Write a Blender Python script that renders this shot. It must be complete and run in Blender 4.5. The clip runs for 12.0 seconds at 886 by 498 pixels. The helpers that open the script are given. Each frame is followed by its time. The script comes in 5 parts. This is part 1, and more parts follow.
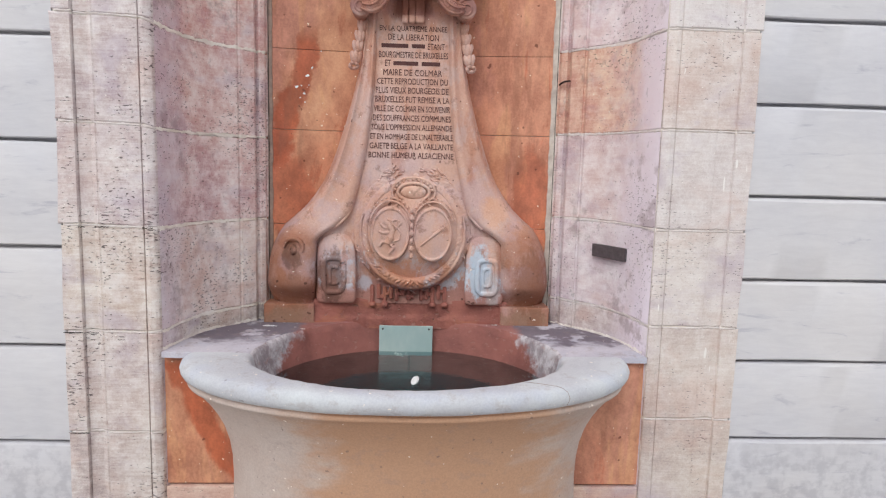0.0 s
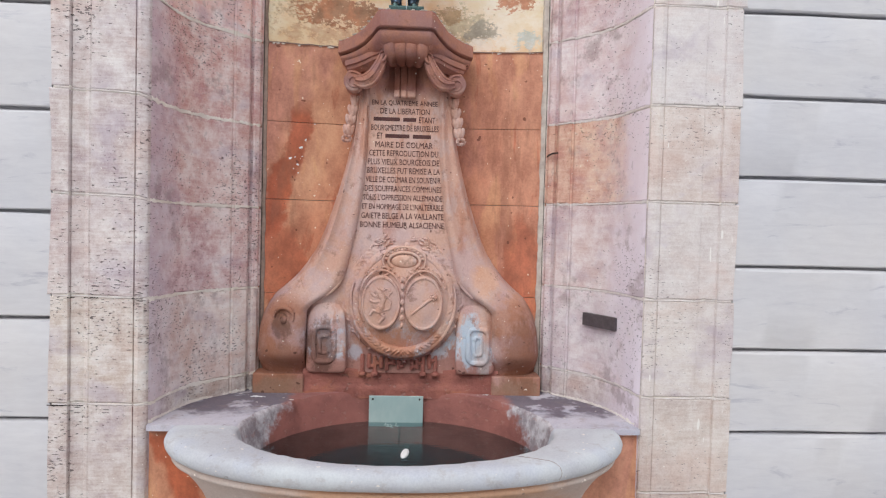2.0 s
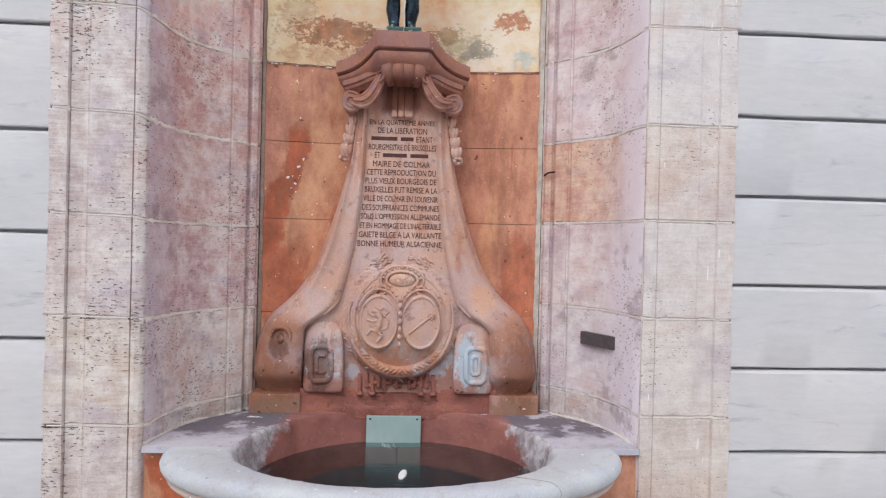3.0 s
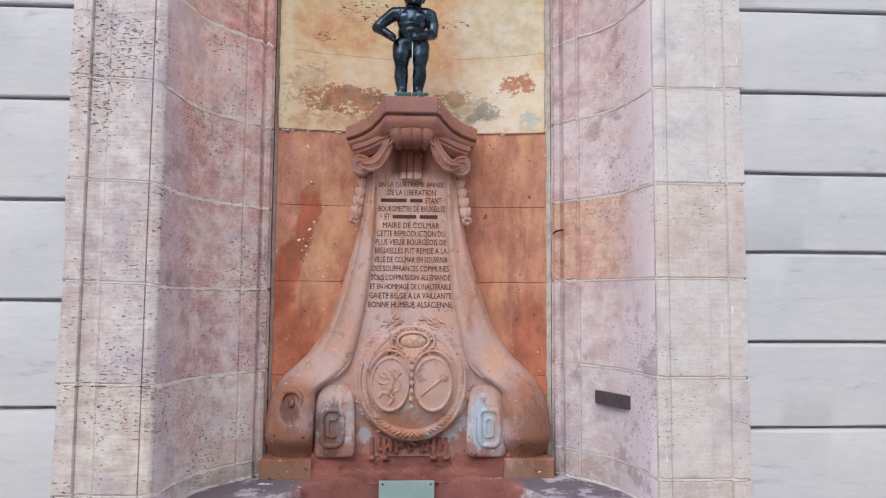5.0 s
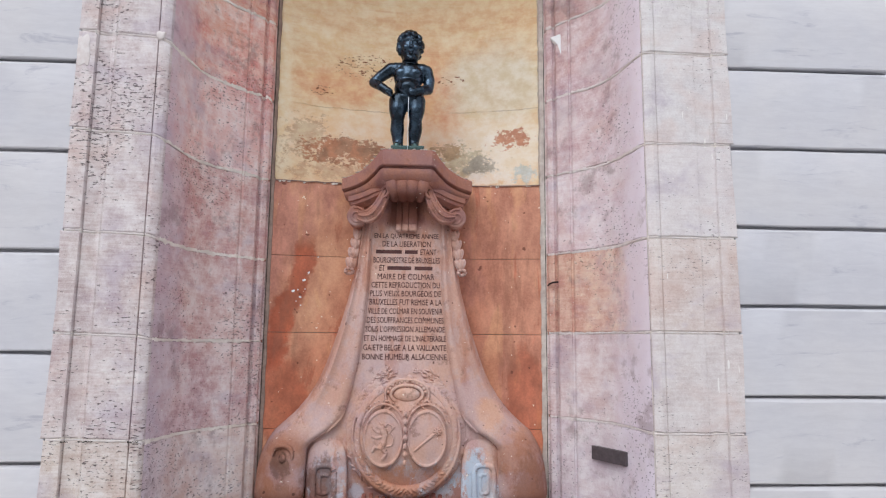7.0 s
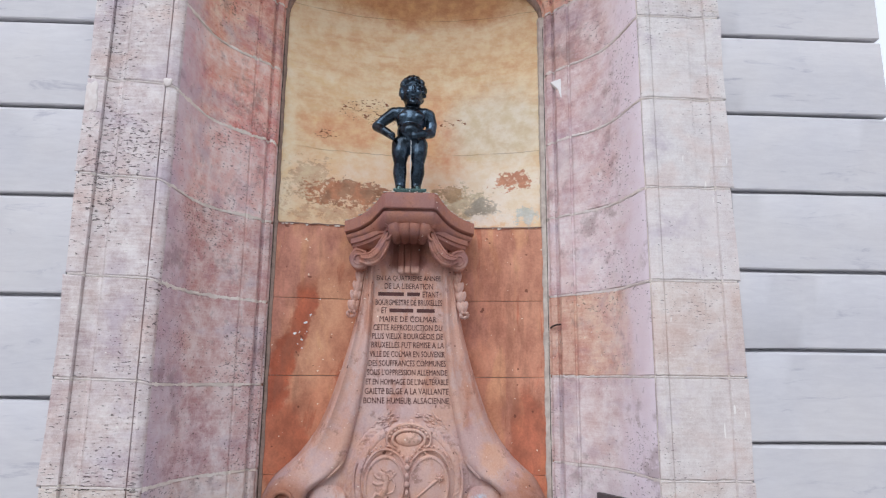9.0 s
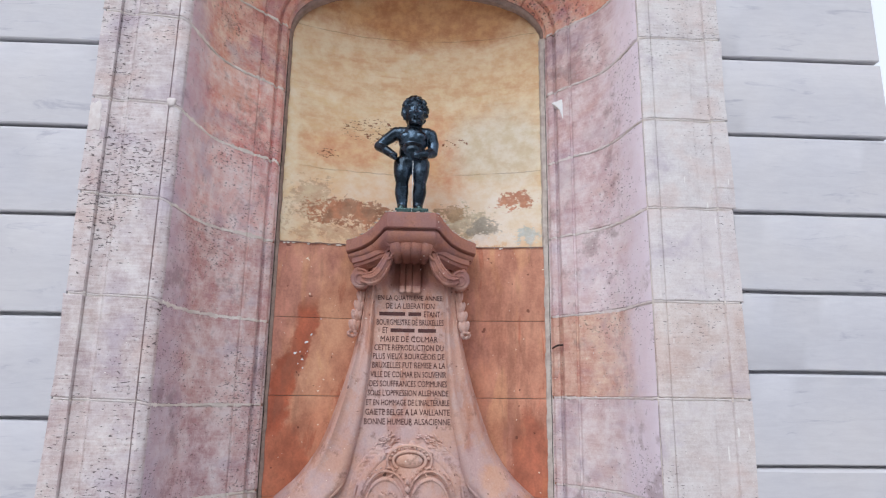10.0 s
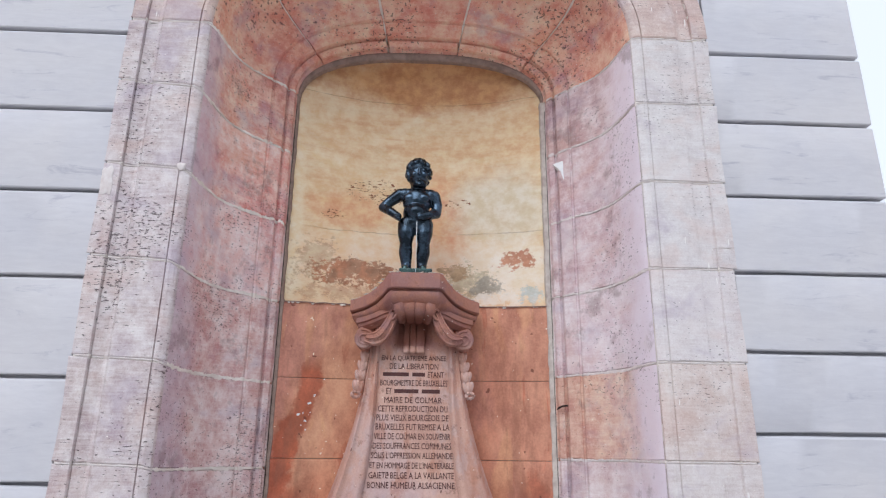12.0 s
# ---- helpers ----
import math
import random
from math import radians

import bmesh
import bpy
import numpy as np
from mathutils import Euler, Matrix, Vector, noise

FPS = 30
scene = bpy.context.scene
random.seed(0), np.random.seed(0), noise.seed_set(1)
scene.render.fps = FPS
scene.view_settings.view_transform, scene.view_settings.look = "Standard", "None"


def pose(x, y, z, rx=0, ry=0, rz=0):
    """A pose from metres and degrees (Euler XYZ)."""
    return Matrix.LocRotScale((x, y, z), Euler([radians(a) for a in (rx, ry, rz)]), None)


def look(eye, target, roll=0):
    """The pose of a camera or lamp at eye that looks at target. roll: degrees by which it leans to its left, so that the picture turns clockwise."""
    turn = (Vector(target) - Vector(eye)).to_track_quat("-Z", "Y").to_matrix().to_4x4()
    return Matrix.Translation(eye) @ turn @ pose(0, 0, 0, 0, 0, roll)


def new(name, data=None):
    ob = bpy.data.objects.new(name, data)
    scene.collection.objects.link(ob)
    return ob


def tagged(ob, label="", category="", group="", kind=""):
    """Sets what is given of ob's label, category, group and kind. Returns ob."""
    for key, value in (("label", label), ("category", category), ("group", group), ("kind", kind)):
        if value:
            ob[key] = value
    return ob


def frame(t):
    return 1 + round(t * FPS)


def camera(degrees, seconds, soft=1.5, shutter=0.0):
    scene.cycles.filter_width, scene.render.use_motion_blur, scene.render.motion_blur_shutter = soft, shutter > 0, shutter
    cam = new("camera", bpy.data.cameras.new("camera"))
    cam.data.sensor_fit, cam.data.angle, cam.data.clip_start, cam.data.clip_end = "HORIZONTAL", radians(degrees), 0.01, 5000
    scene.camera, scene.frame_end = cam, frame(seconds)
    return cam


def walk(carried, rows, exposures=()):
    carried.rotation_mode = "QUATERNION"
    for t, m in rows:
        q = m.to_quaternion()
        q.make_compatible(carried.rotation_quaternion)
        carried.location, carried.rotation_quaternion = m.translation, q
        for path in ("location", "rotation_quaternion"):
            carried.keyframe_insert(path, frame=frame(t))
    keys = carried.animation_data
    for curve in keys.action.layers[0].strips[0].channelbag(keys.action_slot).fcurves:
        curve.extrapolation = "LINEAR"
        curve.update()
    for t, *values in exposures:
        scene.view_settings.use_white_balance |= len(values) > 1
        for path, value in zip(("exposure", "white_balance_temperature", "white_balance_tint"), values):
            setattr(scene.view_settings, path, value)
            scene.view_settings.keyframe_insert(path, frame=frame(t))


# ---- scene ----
cam = camera(68.0, 12.0, 1.2)
PATH = [
    (0, (0.01, -2.886, 1.685), (0.102, -0.905, 1.431), 1.5),
    (0.5, (0.009, -2.898, 1.697), (0.093, -0.908, 1.51), 1.5),
    (1, (0.008, -2.903, 1.708), (0.111, -0.911, 1.563), 1.7),
    (1.5, (0.013, -2.901, 1.718), (0.125, -0.907, 1.615), 1.5),
    (2, (0.021, -2.899, 1.725), (0.13, -0.903, 1.658), 1.5),
    (2.5, (0.018, -2.895, 1.732), (0.132, -0.899, 1.681), 1.4),
    (3, (0.014, -2.899, 1.738), (0.133, -0.903, 1.721), 1.4),
    (5, (0.01, -2.906, 1.779), (0.097, -0.913, 1.92), 0.4),
    (5.5, (0.017, -2.898, 1.788), (0.102, -0.908, 1.972), 0.5),
    (6, (0.014, -2.907, 1.797), (0.108, -0.92, 2.012), 0.7),
    (6.5, (0.011, -2.909, 1.806), (0.102, -0.927, 2.055), 0.5),
    (7, (0.011, -2.908, 1.813), (0.111, -0.93, 2.091), 0.6),
    (9, (0.009, -2.913, 1.846), (0.101, -0.953, 2.232), 0.6),
    (9.5, (0.003, -2.908, 1.855), (0.102, -0.953, 2.262), 0.8),
    (10, (0.002, -2.909, 1.861), (0.092, -0.959, 2.298), 0.8),
    (10.5, (-0.006, -2.915, 1.868), (0.06, -0.972, 2.338), 0.9),
    (11, (-0.01, -2.929, 1.874), (0.054, -0.997, 2.387), 1.1),
    (11.5, (-0.005, -2.944, 1.883), (0.068, -1.022, 2.434), 0.9),
    (12, (-0.007, -2.947, 1.891), (0.072, -1.038, 2.483), 0.7),
]
walk(cam, [(t, look(eye, target, roll)) for t, eye, target, roll in PATH], [(0.0, -0.22, 6450, 7), (1.5, -0.25, 6380, 7), (5.0, -0.33, 6250, 8), (12.0, -0.35, 5960, 9)])

# ---- light ----
world = bpy.data.worlds.new("overcast_sky")
scene.world = world
world.use_nodes = True
wt = world.node_tree
sky = wt.nodes.new("ShaderNodeTexSky")
sky.sky_type = "NISHITA"
sky.sun_disc = False
sky.sun_elevation, sky.sun_rotation = radians(43), radians(206)
sky.dust_density, sky.air_density, sky.ozone_density = 4.0, 1.0, 1.0
cloud = wt.nodes.new("ShaderNodeMix")
cloud.data_type = "RGBA"
cloud.inputs[0].default_value = 0.8
cloud.inputs[7].default_value = (11.6, 11.8, 12.2, 1)
wt.links.new(sky.outputs[0], cloud.inputs[6])
back = wt.nodes["Background"]
back.inputs[1].default_value = 0.125
wt.links.new(cloud.outputs[2], back.inputs[0])

sun_data = bpy.data.lights.new("sun", "SUN")
sun_data.energy, sun_data.angle, sun_data.color = 1.7, radians(45), (1.0, 0.985, 0.97)
sun = new("sun", sun_data)
sun.matrix_world = look((-3.0, -6.2, 8.0), (0, 0, 1.5))


# ---- materials ----
def srgb(r, g, b):
    return tuple(((c / 255 + 0.055) / 1.055) ** 2.4 if c > 10 else c / 255 / 12.92 for c in (r, g, b)) + (1.0,)


class Nodes:
    """A material's tree with short ways to add the nodes that are used here."""

    def __init__(self, name):
        self.mat = bpy.data.materials.new(name)
        self.mat.use_nodes = True
        self.t = self.mat.node_tree
        self.bsdf = self.t.nodes["Principled BSDF"]
        self.co = self.t.nodes.new("ShaderNodeTexCoord").outputs["Object"]

    def put(self, socket, value):
        if isinstance(value, bpy.types.NodeSocket):
            self.t.links.new(value, socket)
        else:
            socket.default_value = value

    def stretch(self, x, y, z, vec=None):
        n = self.t.nodes.new("ShaderNodeVectorMath")
        n.operation = "MULTIPLY"
        self.put(n.inputs[0], vec or self.co)
        n.inputs[1].default_value = (x, y, z)
        return n.outputs[0]

    def shift(self, vec, by):
        n = self.t.nodes.new("ShaderNodeVectorMath")
        n.operation = "ADD"
        self.put(n.inputs[0], vec)
        self.put(n.inputs[1], by)
        return n.outputs[0]

    def noise(self, scale, vec=None, detail=4.0, rough=0.6, warp=0.0):
        n = self.t.nodes.new("ShaderNodeTexNoise")
        self.put(n.inputs["Vector"], vec or self.co)
        n.inputs["Scale"].default_value, n.inputs["Detail"].default_value = scale, detail
        n.inputs["Roughness"].default_value, n.inputs["Distortion"].default_value = rough, warp
        return n.outputs[0]

    def cells(self, scale, vec=None):
        n = self.t.nodes.new("ShaderNodeTexVoronoi")
        self.put(n.inputs["Vector"], vec or self.co)
        n.inputs["Scale"].default_value = scale
        return n.outputs["Distance"]

    def ramp(self, value, lo, hi, a=0.0, b=1.0):
        n = self.t.nodes.new("ShaderNodeMapRange")
        n.interpolation_type = "SMOOTHSTEP"
        self.put(n.inputs[0], value)
        n.inputs[1].default_value, n.inputs[2].default_value = lo, hi
        n.inputs[3].default_value, n.inputs[4].default_value = a, b
        return n.outputs[0]

    def math(self, op, a, b=0.0):
        n = self.t.nodes.new("ShaderNodeMath")
        n.operation = op
        self.put(n.inputs[0], a)
        self.put(n.inputs[1], b)
        return n.outputs[0]

    def mix(self, fac, a, b, blend="MIX"):
        n = self.t.nodes.new("ShaderNodeMix")
        n.data_type, n.blend_type = "RGBA", blend
        self.put(n.inputs[0], fac)
        self.put(n.inputs[6], a)
        self.put(n.inputs[7], b)
        return n.outputs[2]

    def axis(self, i):
        n = self.t.nodes.new("ShaderNodeSeparateXYZ")
        self.put(n.inputs[0], self.co)
        return n.outputs[i]

    def tint(self):
        return self.t.nodes.new("ShaderNodeObjectInfo").outputs["Color"]

    def grey(self, value):
        n = self.t.nodes.new("ShaderNodeCombineColor")
        for i in range(3):
            self.put(n.inputs[i], value)
        return n.outputs[0]

    def done(self, colour, rough, bump=None, strength=0.3, depth=0.01, metal=0.0):
        self.put(self.bsdf.inputs["Base Color"], colour)
        self.put(self.bsdf.inputs["Roughness"], rough)
        self.put(self.bsdf.inputs["Metallic"], metal)
        if bump is not None:
            n = self.t.nodes.new("ShaderNodeBump")
            n.inputs["Strength"].default_value, n.inputs["Distance"].default_value = strength, depth
            self.put(n.inputs["Height"], bump)
            self.t.links.new(n.outputs[0], self.bsdf.inputs["Normal"])
        return self.mat


def sandstone(name, pits=0.64, pit_dark=0.35, pale=0.25, vary=0.35, grain=0.18, base=None, pit_size=38, bump=0.5, flat=1.7, drips=0.0, wash_light=0.0, mottle=0.12, hues=0.4, front_rgb=(208, 199, 205), reach=(0.42, 0.06)):
    """Weathered sandstone in the object's own colour: clouding, bedding, pits, pale bloom and flecks."""
    n = Nodes(name)
    c = base or n.tint()
    big = n.noise(2.3, detail=5)
    c = n.mix(vary, c, n.mix(n.ramp(big, 0.3, 0.7), (0.30, 0.27, 0.30, 1), (0.80, 0.74, 0.70, 1)), "OVERLAY")
    bed = n.noise(5.0, n.stretch(1.5, 1.5, 16), detail=6, rough=0.7)
    c = n.mix(grain, c, n.grey(n.ramp(bed, 0.25, 0.75)), "OVERLAY")
    fine = n.noise(140.0, detail=3)
    c = n.mix(0.12, c, n.grey(n.ramp(fine, 0.25, 0.75)), "OVERLAY")
    blotch = n.ramp(n.noise(11.0, n.shift(n.co, (2, 6, 3)), detail=6, rough=0.7), 0.35, 0.68)
    c = n.mix(mottle, c, n.grey(blotch), "OVERLAY")
    hue = n.noise(3.3, n.shift(n.stretch(1, 1, 1.5), (5, 2, 8)), detail=4, warp=0.4)
    c = n.mix(n.ramp(hue, 0.5, 0.72, 0.0, hues), c, srgb(206, 158, 138))
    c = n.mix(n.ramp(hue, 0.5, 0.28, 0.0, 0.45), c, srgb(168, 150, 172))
    if wash_light:
        # paler towards the front: weather-washed stone, with the lit front edge painted in
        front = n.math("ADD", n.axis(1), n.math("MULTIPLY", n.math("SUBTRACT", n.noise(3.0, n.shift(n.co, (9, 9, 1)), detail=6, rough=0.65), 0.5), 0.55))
        c = n.mix(n.ramp(front, reach[0], reach[1], 0.0, wash_light), c, srgb(*front_rgb))
    bloom = n.ramp(n.noise(4.1, n.shift(n.co, (7, 3, 1)), detail=8, rough=0.68), 0.52, 0.72)
    c = n.mix(n.math("MULTIPLY", bloom, pale), c, (0.72, 0.66, 0.66, 1))
    where = n.ramp(n.noise(2.0, n.shift(n.co, (1, 9, 4))), 0.35, 0.65, 0.075, -0.06)
    hole = n.math("SUBTRACT", 1.0, n.ramp(n.math("SUBTRACT", n.noise(float(pit_size), n.stretch(0.8, 0.8, flat), detail=2.5, rough=0.55), where), pits, pits + 0.05))
    c = n.mix(n.math("MULTIPLY", n.math("SUBTRACT", 1.0, hole), 1.0 - pit_dark), c, (0.07, 0.045, 0.05, 1))
    if wash_light:
        wide = n.ramp(n.noise(21.0, n.shift(n.co, (3, 3, 5)), detail=3, rough=0.6), 0.655, 0.70)
        c = n.mix(n.math("MULTIPLY", wide, 0.22), c, (0.10, 0.07, 0.075, 1))
        grime = n.ramp(n.noise(5.0, n.shift(n.co, (8, 1, 7)), detail=8, rough=0.7), 0.54, 0.66)
        c = n.mix(n.math("MULTIPLY", grime, 0.45), c, srgb(126, 100, 100))
    fleck = n.ramp(n.noise(75.0, n.shift(n.co, (3, 5, 8)), detail=1.0), 0.765, 0.78)
    c = n.mix(fleck, c, (0.8, 0.76, 0.72, 1))
    if drips:
        drip = n.ramp(n.noise(42.0, n.shift(n.stretch(1, 1, 0.16), (6, 1, 2)), detail=1.0), 0.76, 0.775)
        c = n.mix(n.math("MULTIPLY", drip, drips), c, (0.85, 0.82, 0.8, 1))
    h = n.math("ADD", n.math("MULTIPLY", hole, 0.6), n.math("ADD", n.math("MULTIPLY", fine, 0.15), n.math("MULTIPLY", bed, 0.35)))
    return n.done(c, 0.88, h, bump, 0.008)


def painted_wall():
    n = Nodes("painted_render")
    c = n.mix(n.ramp(n.noise(1.3, detail=3), 0.3, 0.7), srgb(208, 205, 208), srgb(200, 199, 206))
    smear = n.ramp(n.noise(2.6, n.stretch(1.3, 1, 7), detail=6, rough=0.65, warp=0.8), 0.57, 0.72)
    c = n.mix(n.math("MULTIPLY", smear, 0.5), c, srgb(154, 153, 170))
    brush = n.noise(9.0, n.stretch(0.8, 1, 4), detail=6, rough=0.7, warp=0.4)
    c = n.mix(0.06, c, n.grey(n.ramp(brush, 0.3, 0.7)), "OVERLAY")
    low = n.math("MULTIPLY", n.ramp(n.axis(2), 0.5, 0.3), n.ramp(n.noise(14.0, detail=6), 0.42, 0.62))
    c = n.mix(n.math("MULTIPLY", low, 0.5), c, srgb(165, 163, 172))
    rough = n.noise(60.0, detail=4)
    return n.done(c, 0.8, n.math("ADD", n.math("MULTIPLY", brush, 0.6), n.math("MULTIPLY", rough, 0.4)), 0.2, 0.004)


def ochre_plaster():
    """Lime plaster in ochre and cream, peeled to red stone and grey filler low down."""
    n = Nodes("ochre_plaster")
    x, z = n.axis(0), n.axis(2)

    def spot(cx, cz, rx, rz, ragged, scale, amount, seed):
        """A ragged patch of its own outline."""
        ex = n.math("POWER", n.math("MULTIPLY", n.math("SUBTRACT", x, cx), 1 / rx), 2.0)
        ez = n.math("POWER", n.math("MULTIPLY", n.math("SUBTRACT", z, cz), 1 / rz), 2.0)
        fray = n.math("MULTIPLY", n.math("SUBTRACT", n.noise(scale, n.shift(n.co, (seed, 2 * seed, 3)), detail=9, rough=0.72), 0.5), ragged)
        return n.math("ADD", n.math("ADD", ex, ez), fray), amount

    def soft(where, colour):
        nonlocal c
        c = n.mix(n.ramp(where[0], 1.3, 0.1, 0.0, where[1]), c, srgb(*colour))

    crumbs = n.math("ADD", n.math("MULTIPLY", n.math("SUBTRACT", n.noise(38.0, n.shift(n.stretch(0.8, 1, 1.3), (4, 0, 2)), detail=6, rough=0.75), 0.5), 7.0), n.math("MULTIPLY", n.math("SUBTRACT", n.noise(9.0, n.shift(n.co, (1, 5, 5)), detail=5, rough=0.6), 0.5), 5.0))

    def hard(where, colour):
        nonlocal c
        m = n.ramp(n.math("ADD", where[0], crumbs), 0.95, 0.6, 0.0, where[1])
        c = n.mix(m, c, colour if not isinstance(colour, tuple) else srgb(*colour))
        return m

    band = n.noise(1.6, n.stretch(0.7, 0.7, 3.4), detail=6, warp=0.7)
    c = n.mix(n.ramp(band, 0.32, 0.68), srgb(238, 218, 182), srgb(228, 196, 154))
    streak = n.ramp(n.noise(3.0, n.stretch(0.45, 0.45, 9), detail=7, rough=0.72, warp=0.3), 0.5, 0.72)
    c = n.mix(n.math("MULTIPLY", streak, 0.42), c, srgb(214, 166, 122))
    rubbed = n.ramp(n.noise(4.5, n.shift(n.stretch(0.8, 0.8, 2.0), (3, 8, 1)), detail=7, rough=0.7), 0.48, 0.66)
    c = n.mix(n.math("MULTIPLY", rubbed, 0.55), c, srgb(232, 214, 178))
    soft(spot(0.1, 4.20, 0.9, 0.20, 1.8, 3.0, 0.85, 1), (200, 142, 92))
    # the statue's soft cast shadow, painted orange on the plaster to its right
    soft(spot(0.12, 3.15, 0.22, 0.42, 2.0, 4.0, 0.7, 2), (226, 158, 112))
    soft(spot(-0.42, 3.30, 0.30, 0.13, 2.0, 4.0, 0.55, 3), (226, 168, 122))
    soft(spot(0.50, 3.34, 0.34, 0.30, 2.0, 3.0, 0.8, 4), (222, 212, 190))
    soft(spot(-0.20, 2.98, 0.8, 0.22, 1.8, 4.0, 0.85, 5), (242, 218, 188))
    soft(spot(0.52, 2.92, 0.34, 0.24, 1.8, 4.0, 0.85, 6), (240, 228, 208))
    soft(spot(-0.73, 3.2, 0.05, 0.7, 1.2, 5.0, 0.7, 7), (240, 222, 188))
    stone = n.mix(n.ramp(n.noise(14.0, detail=5), 0.4, 0.6), srgb(186, 124, 92), srgb(160, 116, 90))
    peel = hard(spot(-0.60, 2.97, 0.14, 0.13, 1.0, 9.0, 0.5, 10), (190, 162, 126))
    peel = n.math("MAXIMUM", peel, hard(spot(-0.35, 2.79, 0.36, 0.06, 1.0, 9.0, 0.5, 11), (198, 162, 130)))
    peel = n.math("MAXIMUM", peel, hard(spot(-0.36, 2.91, 0.27, 0.085, 1.0, 7.0, 0.85, 8), stone))
    peel = n.math("MAXIMUM", peel, hard(spot(-0.12, 2.89, 0.10, 0.07, 1.0, 7.0, 0.75, 9), (152, 112, 86)))
    peel = n.math("MAXIMUM", peel, hard(spot(0.585, 2.985, 0.12, 0.06, 1.0, 7.0, 0.85, 12), (192, 124, 92)))
    hard(spot(0.30, 2.86, 0.20, 0.11, 2.0, 6.0, 0.75, 13), (192, 180, 148))
    hard(spot(0.22, 2.93, 0.09, 0.05, 1.0, 7.0, 0.6, 14), (176, 138, 100))
    hard(spot(0.42, 2.84, 0.11, 0.06, 2.0, 7.0, 0.7, 15), (158, 154, 146))
    hard(spot(0.50, 2.755, 0.18, 0.045, 2.0, 7.0, 0.85, 16), (240, 232, 218))
    hard(spot(0.66, 2.77, 0.06, 0.05, 2.0, 7.0, 0.6, 17), (186, 202, 206))
    pit = n.ramp(n.noise(40.0, n.stretch(0.8, 1, 1.9), detail=4), 0.56, 0.60)
    here = n.math("MAXIMUM", n.ramp(spot(-0.28, 3.45, 0.22, 0.085, 3.4, 7.0, 1, 18)[0], 1.0, 0.7), n.ramp(spot(-0.52, 3.27, 0.08, 0.03, 2.4, 8.0, 1, 19)[0], 1.0, 0.7))
    here = n.math("MAXIMUM", here, n.ramp(spot(0.24, 3.38, 0.08, 0.035, 3.0, 9.0, 1, 20)[0], 1.0, 0.8))
    pit = n.math("MULTIPLY", pit, here)
    c = n.mix(n.math("MULTIPLY", pit, 0.92), c, srgb(118, 52, 18))
    rub = n.ramp(n.noise(9.0, n.shift(n.stretch(1.3, 1, 1.6), (2, 0, 8)), detail=7, rough=0.7), 0.32, 0.68)
    c = n.mix(0.24, c, n.grey(rub), "OVERLAY")
    for level in (3.172, 4.07):
        off = n.math("ABSOLUTE", n.math("SUBTRACT", n.math("ADD", z, n.math("MULTIPLY", n.math("SUBTRACT", n.noise(5.0), 0.5), 0.03)), level))
        crack = n.math("MULTIPLY", n.ramp(off, 0.004, 0.001), n.ramp(n.noise(3.0, n.shift(n.co, (level, 0, 0))), 0.35, 0.55))
        c = n.mix(n.math("MULTIPLY", crack, 0.4), c, srgb(128, 92, 66))
    h = n.math("SUBTRACT", n.math("MULTIPLY", n.noise(30.0, n.stretch(1, 1, 2), detail=5), 0.4), n.math("ADD", n.math("MULTIPLY", peel, 0.7), pit))
    return n.done(c, 0.9, h, 0.5, 0.006)


